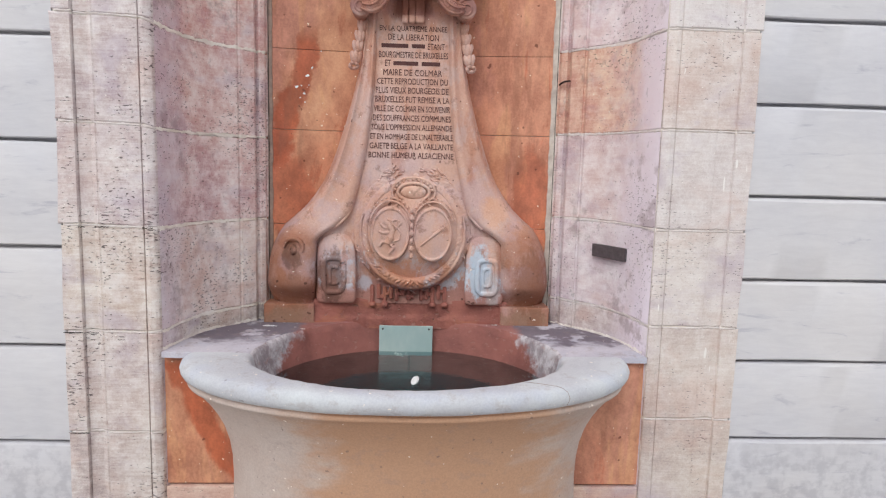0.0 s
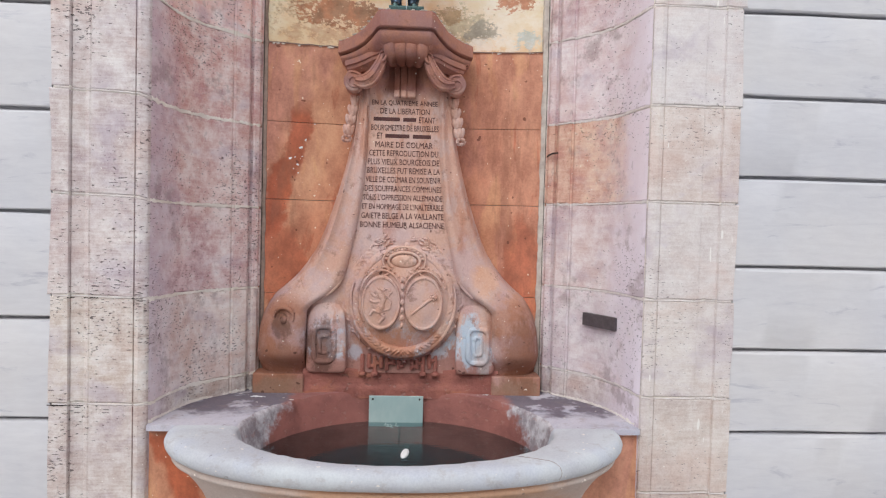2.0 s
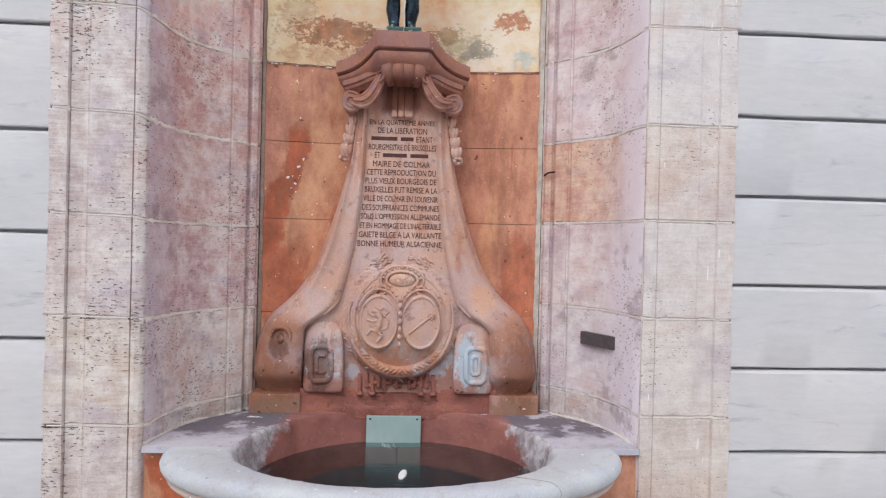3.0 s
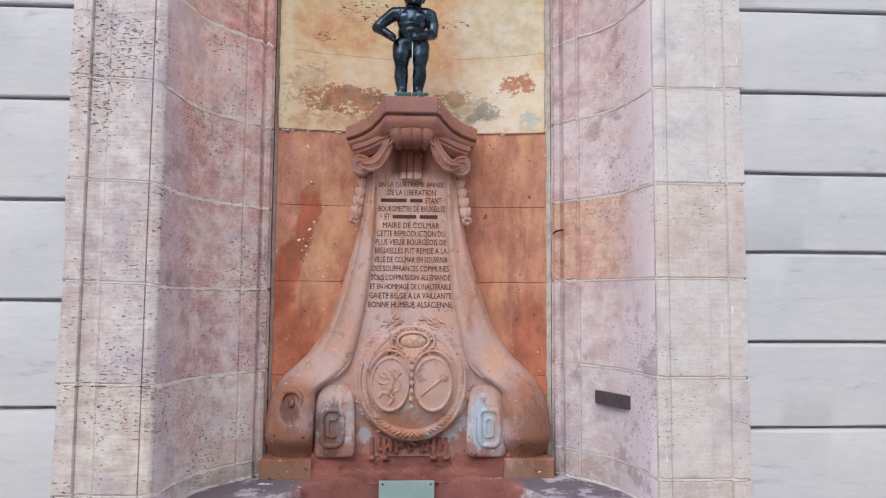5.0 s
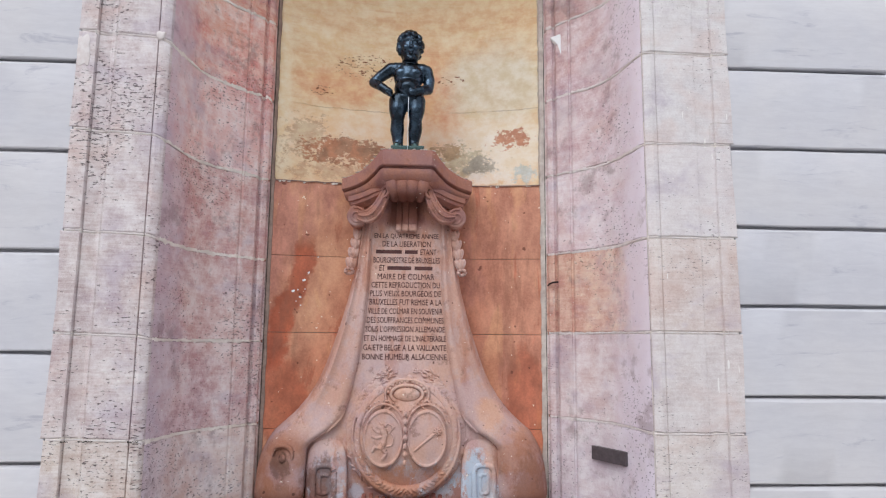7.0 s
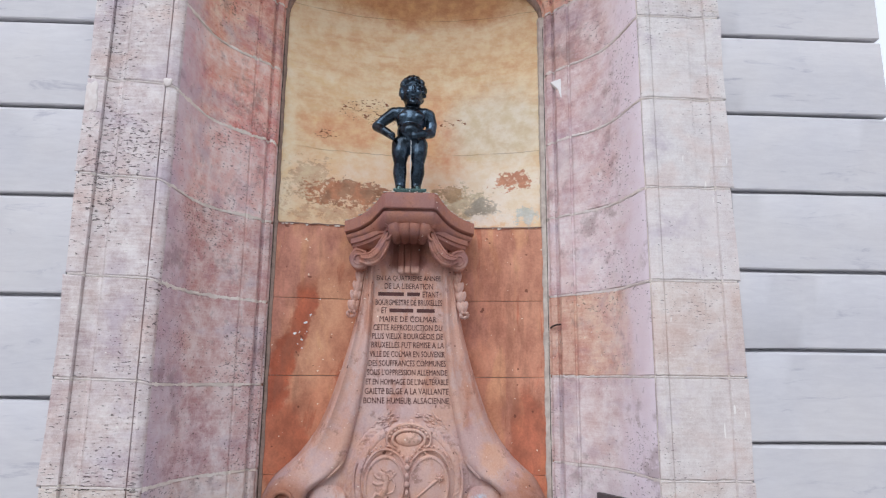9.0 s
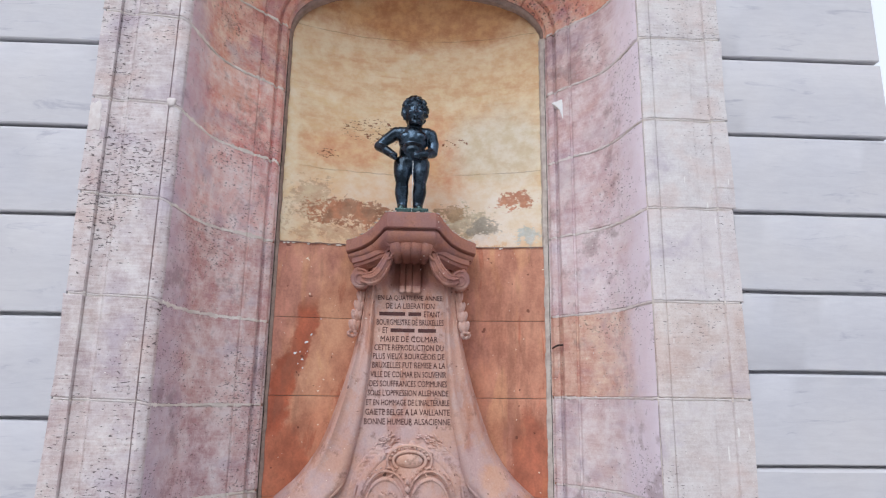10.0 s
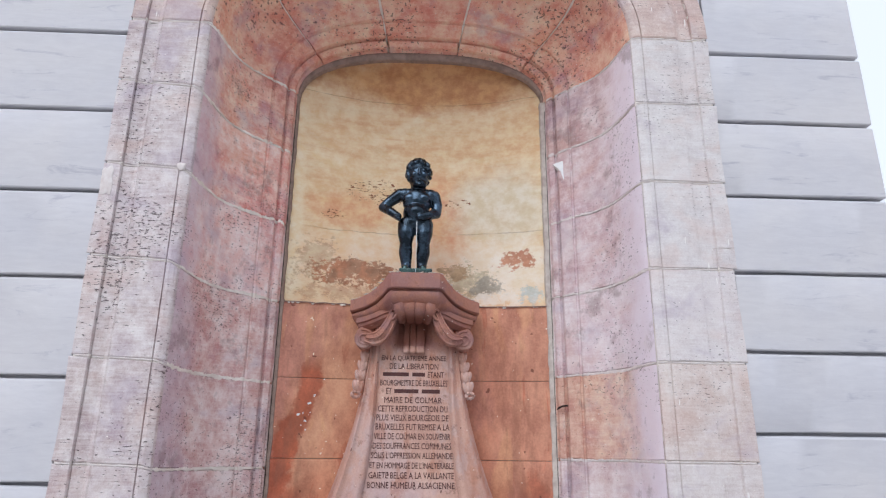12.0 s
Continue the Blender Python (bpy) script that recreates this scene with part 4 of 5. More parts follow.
basin = thing("fountain_basin", "half-round pale sandstone fountain basin filled with dark water", "fountain basin")


def ring_part(name, section, outline, a0, a1, n, mats, pick=None, close=False):
    bm = bmesh.new()
    rings = []
    for k in range(n + 1):
        a = a0 + (a1 - a0) * k / n
        h, o = hole(a), outline(a)
        out = (o - h).normalized()
        q = noise.noise(Vector((a * 4, 3, 1)))
        worn = 0.010 * noise.noise(Vector((a * 9, 1, 7))) + 0.008 * noise.noise(Vector((a * 25, 4, 2)))
        rings.append([h + (o - h) * f + out * (d + (worn if f == 0 and z > 0.78 else 0)) + Vector((0, 0, z + 0.0025 * q * (z > 0.7))) for f, d, z in section])
    rows = loft(bm, rings, closed=False, caps=False)
    if pick:
        for k, (ra, rb) in enumerate(zip(rows, rows[1:])):
            a = a0 + (a1 - a0) * (k + 0.5) / n
            for i in range(len(section) - 1):
                f = next(f for f in ra[i].link_faces if ra[i + 1] in f.verts and rb[i] in f.verts)
                f.material_index = pick(a, i)
    if close:
        bm.faces.new(rows[0])
        bm.faces.new(rows[-1][::-1])
    return part(name, bm, mats, basin, smooth=50)


ring_part("rim", [(0, -0.13, 0.38), (0, -0.06, 0.56), (0, 0, 0.8), (0, 0.004, 0.815), (0, 0.014, 0.826), (0, 0.03, 0.83), (0.5, 0.0, 0.832), (1, -0.05, 0.831), (1, -0.024, 0.825), (1, -0.008, 0.812), (1, 0, 0.793),
                  (1, -0.003, 0.775), (1, -0.012, 0.761), (1, -0.026, 0.752), (1, -0.04, 0.749), (1, -0.042, 0.742), (1, -0.033, 0.737), (1, -0.03, 0.727), (1, -0.036, 0.718), (1, -0.05, 0.714)],
          outer, math.pi, math.tau, 72, (M_RIM, M_BODY), lambda a, i: 1 if i >= 13 else 0)
ring_part("back_ledge", [(0, -0.13, 0.38), (0, -0.05, 0.58), (0, -0.03, 0.66), (0, 0, 0.79), (0, 0.006, 0.812), (0, 0.02, 0.826), (0, 0.04, 0.829), (0.5, 0.02, 0.829), (1, 0, 0.829), (1, 0, 0.803), (0.03, 0, 0.80), (0.03, 0, 0.40)],
          niche_edge, 0.0, math.pi, 110, (M_LEDGE, M_INSIDE), lambda a, i: 1 if i < 5 else 0, True)
for a in (math.pi * 1.72,):
    bm = bmesh.new()
    h, o = hole(a), outer(a)
    out = (o - h).normalized()
    tube(bm, [h + (o - h) * f + out * d + Vector((0.004 * noise.noise(Vector((f * 5, d * 90, a))), 0, z)) for f, d, z in ((0, 0.03, 0.8305), (0.25, 0, 0.832), (0.5, 0.0, 0.8325), (0.75, -0.03, 0.832), (1, -0.05, 0.8315), (1, -0.024, 0.8258), (1, -0.0075, 0.8125), (1, 0.0005, 0.793), (1, -0.002, 0.775), (1, -0.011, 0.761))], 0.0008, 5)
    part("rim_joint", bm, M_GRIME, basin, smooth=60)
bm = bmesh.new()
rings = []
for w, d, z in ((0.955, 0.515, 0.722), (0.95, 0.51, 0.71), (0.925, 0.49, 0.685), (0.885, 0.46, 0.64), (0.85, 0.435, 0.59), (0.818, 0.415, 0.53), (0.795, 0.405, 0.46), (0.782, 0.40, 0.38), (0.778, 0.40, 0.28), (0.782, 0.402, 0.16), (0.79, 0.41, 0.05), (0.79, 0.41, 0.0)):
    rings.append([(w, 0.06, z)] + [tuple(outer(-math.pi * k / 64, w, d) + Vector((0, 0, z))) for k in range(65)] + [(-w, 0.06, z)])
loft(bm, rings, closed=False, caps=False)
part("body", bm, M_BODY, basin, smooth=60)
bm = bmesh.new()
bm.faces.new([bm.verts.new(hole(math.tau * k / 72, -0.11) + Vector((0, 0, 0.385))) for k in range(72)])
part("bowl_floor", bm, M_BOWL, basin)
bm = bmesh.new()
rows = loft(bm, [[hole(math.tau * k / 96) * s + Vector((0, 0, WATER_Z)) for k in range(96)] for s in (1.0, 0.75, 0.5, 0.25, 0.02)], caps=False)
bm.faces.new(rows[-1])
water = tagged(part("water", bm, M_WATER, smooth=60), "still dark water in the stone basin", "water", kind="structure")
water.visible_shadow = False

plate = thing("spout_plate", "grey-green zinc plate fixed upright at the back of the basin", "metal plate")
bm = bmesh.new()
box(bm, -0.163, 0.127, 0.606, 0.611, 0.60, 0.812, 0.002)
part("sheet", bm, M_ZINC, plate)
for x in (-0.143, 0.107):
    bm = bmesh.new()
    blob(bm, (x, 0.6055, 0.794), (0.006, 0.004, 0.006), level=1)
    part("screw", bm, M_IRON, plate)

bm = bmesh.new()
blob(bm, (0.033, 0.11, WATER_Z + 0.005), (0.018, 0.062, 0.010), (0, 0, -8), 3)
tagged(part("floating_scrap", bm, M_WHITE, smooth=60), "white oblong scrap floating on the basin water", "litter")
bm = bmesh.new()
for k in range(16):
    a, r = random.uniform(0, math.tau), random.uniform(0, 1) ** 0.7 * 0.045
    blob(bm, (-0.035 + r * math.cos(a) * 1.3, 0.55 + r * math.sin(a), WATER_Z + 0.002), (0.0045, 0.0045, 0.004), level=1)
tagged(part("bubbles", bm, M_ZINC, smooth=60), "small cluster of bubbles on the water", "bubbles", kind="stuff")

for name, x, y, r in (("dropping", -0.74, 0.50, 0.03), ("dropping", -0.70, 0.49, 0.012), ("dropping", 0.46, 0.58, 0.012)):
    bm = bmesh.new()
    for q in range(5):
        blob(bm, (x + random.uniform(-r, r), y + random.uniform(-r, r) * 0.3, 0.830), (r * random.uniform(0.3, 0.6), r * 0.25, 0.002), level=1)
    part(name, bm, M_WHITE, basin, "white bird dropping", smooth=60)

# ---- pedestal ----
pedestal = thing("fountain_pedestal", "carved red sandstone pedestal with scrolls, inscription and twin shields", "pedestal")
CX = -0.01
OUT = [(2.56, 0.252), (2.38, 0.253), (2.2, 0.277), (2.06, 0.306), (1.9, 0.348), (1.74, 0.400), (1.66, 0.430), (1.59, 0.462), (1.52, 0.506), (1.445, 0.566), (1.385, 0.632), (1.345, 0.68), (1.30, 0.709), (1.24, 0.737), (1.16, 0.757),
       (1.02, 0.771), (0.95, 0.765), (0.925, 0.755)]
INN = [(2.56, 0.188), (2.38, 0.19), (2.13, 0.197), (1.93, 0.212), (1.75, 0.235), (1.62, 0.262), (1.5, 0.288), (1.42, 0.312), (1.36, 0.365), (1.31, 0.45), (1.27, 0.49), (0.925, 0.50)]


def shaft_y(x, z):
    """The face of the middle panel: upright under the writing, swelling forward to the medallion."""
    y = 0.605 + 0.035 * ease(1.3, 0.97, z)
    r = ((x - CX) / 0.28) ** 2 + ((z - 1.33) / 0.30) ** 2
    return y - 0.08 * math.sqrt(max(0, 1 - r))


def relief(bm, z0, z1, nz, xl, xr, yf, nu, rear):
    rows = []
    for j in range(-1, nz + 2):
        z = z0 + (z1 - z0) * min(nz, max(0, j)) / nz
        row = []
        for i in range(-1, nu + 2):
            u = min(nu, max(0, i)) / nu
            x = xl(z) + (xr(z) - xl(z)) * u
            row.append((x, rear if i in (-1, nu + 1) or j in (-1, nz + 1) else yf(x, z, u), z))
        rows.append(row)
    loft(bm, rows, closed=False, caps=False)


bm = bmesh.new()
relief(bm, 0.93, 2.56, 90, lambda z: CX - table(INN, z) - 0.004, lambda z: CX + table(INN, z) + 0.004, lambda x, z, u: shaft_y(x - 0.018, z + 0.013), 50, 0.79)
part("shaft", bm, M_CARVED, pedestal, smooth=50)


def wing_y(z, u):
    upper = 0.588 - 0.014 * math.sin(min(1, u / 0.3) * math.pi) + 0.016 * math.sin(min(1, max(0, (u - 0.3) / 0.45)) * math.pi) + 0.09 * max(0, (u - 0.72) / 0.28) ** 1.5
    belly = 0.525 + 0.235 * (1 - max(0, 1 - abs((u - 0.25) / 0.76) ** 2.7) ** (1 / 2.7)) + 0.09 * ease(1.05, 0.92, z) + 0.03 * ease(1.2, 1.4, z)
    if u < 0.12:
        belly += 0.02 * (1 - u / 0.12)
    k = ease(1.62, 1.28, z)
    return upper * (1 - k) + belly * k


for side in (-1, 1):
    bm = bmesh.new()
    relief(bm, 0.925, 2.56, 96, lambda z: CX + side * table(INN, z), lambda z: -0.008 + side * table(OUT, z), lambda x, z, u: wing_y(z, u), 18, 0.79)
    part("scroll_wing", bm, M_CARVED, pedestal, smooth=60)
    bm = bmesh.new()
    zs = [2.55 - 0.03 * k for k in range(41)]
    tube(bm, [(CX + side * (table(INN, z) + 0.004), shaft_y(0.3, z) - 0.008 - 0.02 * ease(1.5, 1.35, z), z) for z in zs], 0.0085, 8)
    part("moulding", bm, M_CARVED, pedestal, smooth=60)
    # plinth under the wing
    bm = bmesh.new()
    box(bm, *sorted((CX + side * 0.50, CX + side * 0.765)), 0.575, 0.79, 0.826, 0.93, 0.006)
    part("plinth", bm, M_CARVED, pedestal)
    # tablet with a raised squared scroll
    bm = bmesh.new()
    tx, tz = CX + 0.012 + side * 0.397, 1.12
    rings = []
    for e, y in ((0.0, 0.66), (0.0, 0.592), (0.003, 0.586), (0.012, 0.581), (0.05, 0.578), (0.1, 0.577)):
        ring = []
        for k in range(48):
            a = math.tau * k / 48
            c, s = math.cos(a), math.sin(a)
            high = (0.19 if s > 0 else 0.185) - e
            ring.append((tx + math.copysign(abs(c) ** (0.55 if s > 0 else 0.22), c) * (0.104 - e) * (1 - 0.07 * s), y + 0.018 * ease(1.2, 1.32, tz + s * high), tz + math.copysign(abs(s) ** (0.55 if s > 0 else 0.3), s) * high))
        rings.append(ring)
    loft(bm, rings)
    tablet = part("tablet", bm, M_CARVED, pedestal, smooth=50)
    sx = tx + side * 0.012
    for r, h, t, turns in ((0.052, 0.092, 0.0155, 1.0), (0.020, 0.048, 0.0105, 1.0)) if side > 0 else ((0.053, 0.092, 0.016, 0.97), (0.021, 0.046, 0.012, 0.8)):
        bm = bmesh.new()
        pts, rad = [], []
        for k in range(45):
            a = math.tau * (0.02 + turns * k / 44) + (0.5 if side < 0 else 0)
            c, s = math.cos(a), math.sin(a)
            wob = noise.noise(Vector((c * 2 + side, s * 2, h * 40)))
            pts.append((sx + math.copysign(abs(c) ** 0.5, c) * r, 0.578 - 0.003 * wob, tz - 0.03 + math.copysign(abs(s) ** 0.5, s) * h))
            rad.append(t * (1 + 0.22 * wob))
        tube(bm, pts, rad, 8, 0.85)
        part("raised_ring", bm, M_CARVED, tablet, smooth=60)

bm = bmesh.new()
tube(bm, [(CX - 0.60 + 0.05 * math.cos(a), 0.522 + 0.012 * (a > 2), 1.235 + 0.055 * math.sin(a)) for a in (math.pi * (1.0 - k / 12 * 1.1) for k in range(13))], [0.006 + 0.008 * math.sin(math.pi * k / 12) for k in range(13)], 7)
blob(bm, (CX - 0.60, 0.525, 1.225), (0.018, 0.015, 0.025))
part("curl", bm, M_CARVED, pedestal, smooth=60)

# red foot of the shaft, over the water
bm = bmesh.new()
relief(bm, 0.79, 0.955, 16, lambda z: CX - 0.505, lambda z: CX + 0.535, lambda x, z, u: 0.650 - 0.055 * (x / 0.5) ** 2 + 0.006 * noise.noise(Vector((x * 8, z * 9, 0))) + 0.003 * noise.noise(Vector((x * 27, z * 25, 3))) + 0.008 * (z > 0.95) - 0.008 * ease(0.87, 0.84, z), 60, 0.80)
part("foot", bm, M_RED, pedestal, "flaking red painted foot", smooth=40)

# carved fringe of bars and links under the medallion
BARS = ((0.085, 0), (0.05, 1), (0.088, 1), (0.05, 0), (0.062, 1), (0.03, 0), (0.055, 1), (0.026, 0), (0.058, 1), (0.052, 1), (0.086, 0), (0.05, 1), (0.084, 0))
for k, (drop, link) in enumerate(BARS):
    x = CX - 0.192 + 0.0325 * k + random.uniform(-0.003, 0.003)
    bm = bmesh.new()
    box(bm, x - 0.0105, x + 0.0105, 0.618 + random.uniform(0, 0.006), 0.67, 1.005 - drop, 1.03 + random.uniform(-0.012, 0.008), 0.006)
    if link:
        z = random.choice((1.0, 0.985, 0.968))
        box(bm, x + 0.006, x + 0.028, 0.622, 0.665, z - 0.010, z + 0.010, 0.005)
    if drop > 0.08:
        box(bm, x - 0.019, x + 0.019, 0.614, 0.66, 0.912, 0.938, 0.009)
    part("fringe_tab", bm, M_RED, pedestal, smooth=60)
# medallion: wreath, two shields, cartouche
medallion = part("medallion", (lambda b: (tube(b, [(CX + 0.275 * math.cos(a), shaft_y(CX + 0.25 * math.cos(a), 1.345 + 0.26 * math.sin(a)) - 0.002, 1.345 + 0.29 * math.sin(a)) for a in (math.pi * (0.9 + 1.2 * k / 40) for k in range(41))],
                                                    [0.006 + 0.018 * math.sin(math.pi * k / 40) ** 2 for k in range(41)], 8), b)[1])(bmesh.new()), M_CARVED, pedestal, "oval wreath with leaves and ribbon round two shields", smooth=60)
bm = bmesh.new()
rows = []
for k in range(261):
    a = math.pi * (0.66 + 1.68 * k / 260)
    low = max(0, -math.sin(a))
    row = []
    for i in range(15):
        v = i / 14 * 2 - 1
        rr = 0.274 + 0.040 * v
        x, z = CX + rr * math.cos(a), 1.345 + rr * 1.06 * math.sin(a)
        bulge = math.sqrt(max(0, 1 - v * v))
        leaf = abs(math.sin(34 * a + (1 if math.cos(a) > 0 else -1) * 2.4 * abs(v) * 2)) ** 0.6
        rough = noise.noise(Vector((a * 22, v * 3, 1))) * 0.5 + noise.noise(Vector((a * 60, v * 6, 4))) * 0.3
        lift = bulge * (0.010 + 0.030 * low ** 1.5) + (0.006 + 0.005 * low) * bulge * (leaf + rough)
        row.append((x, shaft_y(x, z) + 0.002 - lift, z))
    rows.append(row)
loft(bm, rows, closed=False, caps=False)
part("wreath", bm, M_CARVED, medallion, smooth=50)
for k in range(120):
    a = math.pi * (0.60 + 1.80 * k / 119) + random.uniform(-0.02, 0.02)
    low = max(0, -math.sin(a))
    rr = random.uniform(0.245, 0.312)
    x, z = CX + rr * math.cos(a), 1.345 + rr * 1.06 * math.sin(a)
    bm = bmesh.new()
    lean = math.degrees(math.atan2(math.cos(a) * 1.06, -math.sin(a))) + random.uniform(-45, 45)
    blob(bm, (x, shaft_y(x, z) - 0.004 - 0.026 * low ** 1.5, z), (random.uniform(0.014, 0.027), 0.009, random.uniform(0.005, 0.010)), (0, -lean, 0), 1)
    part("leaf", bm, M_CARVED, medallion, smooth=60)
for side in (-1, 1):
    sx, sz = CX - 0.006 + side * 0.110, 1.335

    def face(x, z):
        return shaft_y(sx * 0.7, sz) - 0.010 - 0.010 * max(0, 1 - ((x - sx) / 0.104) ** 2 - ((z - sz) / 0.145) ** 2)

    bm = bmesh.new()
    rings = []
    for f, d in ((1.0, 0.012), (0.985, 0.004), (0.95, -0.003), (0.90, -0.003), (0.86, 0.003), (0.84, 0.004), (0.6, 0.0), (0.3, 0.0), (0.02, 0.0)):
        ring = []
        for a in (math.tau * k / 44 for k in range(44)):
            x, z = sx + 0.104 * f * math.cos(a), sz + 0.145 * f * math.sin(a)
            ring.append((x, face(x, z) + d, z))
        rings.append(ring)
    loft(bm, rings)
    shield = part("shield", bm, M_CARVED, medallion, smooth=50)
    bm = bmesh.new()
    if side < 0:
        # a rearing beast in low relief: trunk, head and mane, four legs, tail
        for chain, r in ((((-0.012, -0.05), (0.004, -0.015), (0.008, 0.02), (-0.006, 0.048)), 0.017), (((-0.006, 0.05), (-0.03, 0.066)), 0.014), (((0.0, 0.03), (-0.035, 0.035), (-0.052, 0.052)), 0.008), (((0.002, 0.012), (-0.036, 0.004), (-0.058, 0.014)), 0.008),
                         (((-0.006, -0.045), (-0.042, -0.040), (-0.056, -0.064)), 0.009), (((-0.004, -0.05), (0.018, -0.072), (-0.006, -0.102)), 0.009), (((0.008, -0.04), (0.045, -0.03), (0.052, 0.01), (0.034, 0.036), (0.056, 0.062)), 0.006)):
            pts = []
            for (xa, za), (xb, zb) in zip(chain, chain[1:]):
                pts += [(sx + xa + (xb - xa) * k / 5, face(sx + xa, sz + za) - 0.001, sz + za + (zb - za) * k / 5) for k in range(5)]
            pts.append((sx + chain[-1][0], face(sx + chain[-1][0], sz + chain[-1][1]) - 0.001, sz + chain[-1][1]))
            tube(bm, pts, [r * (0.9 + 0.25 * noise.noise(Vector((k * 0.8, r * 900, 1)))) for k in range(len(pts))], 7, 0.7)
        for k in range(26):
            a, r = random.uniform(0, math.tau), random.uniform(0.2, 1)
            x, z = sx + 0.008 + 0.040 * r * math.cos(a), sz + 0.045 + 0.04 * r * math.sin(a)
            blob(bm, (x, face(x, z) - 0.003, z), (random.uniform(0.006, 0.013), 0.005, 0.005), (0, random.uniform(0, 180), 0), 1)
    else:
        tube(bm, [(sx - 0.062 + 0.0125 * k, face(sx, sz) + 0.002, sz - 0.058 + 0.0105 * k) for k in range(9)], [0.004, 0.006, 0.006, 0.007, 0.007, 0.008, 0.009, 0.010, 0.007], 7)
        for k in range(8):
            a = math.tau * k / 8
            blob(bm, (sx + 0.052 + 0.014 * math.cos(a), face(sx + 0.05, sz + 0.03) - 0.003, sz + 0.036 + 0.014 * math.sin(a)), (0.010, 0.007, 0.005), (0, -math.degrees(a), 0), 1)
        blob(bm, (sx + 0.052, face(sx + 0.05, sz + 0.03) - 0.005, sz + 0.036), (0.009, 0.007, 0.009), level=2)
    part("charge", bm, M_CARVED, shield, smooth=60)
    bm = bmesh.new()
    tube(bm, [(sx + 0.110 * math.cos(a), shaft_y(sx, 1.46) - 0.010, sz + 0.02 + 0.15 * math.sin(a)) for a in (math.pi * (0.12 + 0.76 * k / 20) for k in range(21))], 0.006)
    for k in range(13):
        a = math.pi * (0.12 + 0.76 * k / 12)
        blob(bm, (sx + 0.123 * math.cos(a), shaft_y(sx, 1.47) - 0.011, sz + 0.02 + 0.168 * math.sin(a)), (0.007, 0.007, 0.007), level=1)
    part("beading", bm, M_CARVED, medallion, smooth=60)
for k in range(7):
    bm = bmesh.new()
    blob(bm, (CX - 0.006, shaft_y(0, 1.3) - 0.02, 1.46 - 0.04 * k), (0.011 + 0.003 * (k % 2), 0.010, 0.018), level=1)
    part("bead", bm, M_CARVED, medallion, smooth=60)
bm = bmesh.new()
blob(bm, (CX, shaft_y(0, 1.55) - 0.004, 1.553), (0.068, 0.018, 0.036), level=3)
for k in range(11):
    a = math.pi * (0.05 + 0.9 * k / 10)
    blob(bm, (CX + 0.098 * math.cos(a), shaft_y(0, 1.57) - 0.01, 1.556 + 0.064 * math.sin(a)), (0.012, 0.012, 0.011), level=1)
for r, h, t in ((0.082, 0.047, 0.009), (0.112, 0.075, 0.007)):
    tube(bm, [(CX + r * math.cos(a), shaft_y(0, 1.55) - 0.008, 1.553 + h * math.sin(a)) for a in (math.pi * (-0.25 + 1.5 * k / 32) for k in range(33))], t)
for s in (-1, 1):
    tube(bm, [(CX + s * (0.10 + 0.02 * math.cos(a)), shaft_y(0, 1.52) - 0.01, 1.50 + 0.022 * math.sin(a)) for a in (0.6 * k for k in range(9))], 0.006)
blob(bm, (CX + 0.012, shaft_y(0, 1.6) - 0.012, 1.635), (0.018, 0.014, 0.018))
part("cartouche", bm, M_CARVED, medallion, smooth=60)
bm = bmesh.new()
for k in range(110):
    s = random.choice((-1, 1))
    f = random.random()
    x = CX + s * (0.06 + 0.17 * f) + random.uniform(-0.03, 0.03)
    z = 1.70 - 0.22 * f ** 1.6 + random.uniform(-0.045, 0.03)
    if z < 1.685 and abs(x - CX) < table(INN, z) - 0.03 and (abs(x - CX) > 0.10 or z > 1.64):
        blob(bm, (x, shaft_y(x, z) - 0.002, z), (random.uniform(0.008, 0.024), 0.008, 0.006), (0, s * random.uniform(0, 70), 0), 1)
part("foliage", bm, M_CARVED, medallion, "shallow carved leaf sprays", smooth=60)
medallion.location = (0.018, 0.0, -0.013)

# ---- cap of the pedestal ----
HALF = [(0.357, 0.70, 2.695), (0.357, 0.625, 2.695), (0.315, 0.595, 2.70), (0.268, 0.56, 2.712), (0.218, 0.515, 2.735), (0.176, 0.465, 2.768), (0.146, 0.425, 2.798), (0.128, 0.41, 2.802)]
TRACK = [(CX - x, y, z) for x, y, z in HALF] + [(CX + x, y, z) for x, y, z in reversed(HALF)]


def cap_layer(bm, section, scale=1.0, y_shift=0.0, z_shift=0.0):
    """Sweeps a moulding along the cap's edge; section: (how far it steps back, how far down)."""
    rows = []
    for x, y, z in TRACK:
        row = [(CX + (x - CX) * 0.6, 0.79, z + z_shift)]
        for back_by, down in section:
            f = 1 - back_by / 0.36
            row.append((CX + (x - CX) * f * scale, min(0.79, y + back_by * (1.0 if y < 0.65 else 0) + y_shift), z + z_shift - down * (1 + 2.6 * (z - 2.695))))
        row.append((CX + (x - CX) * 0.5, 0.79, z + z_shift - section[-1][1] * (1 + 2.6 * (z - 2.695))))
        rows.append(row)
    loft(bm, rows)


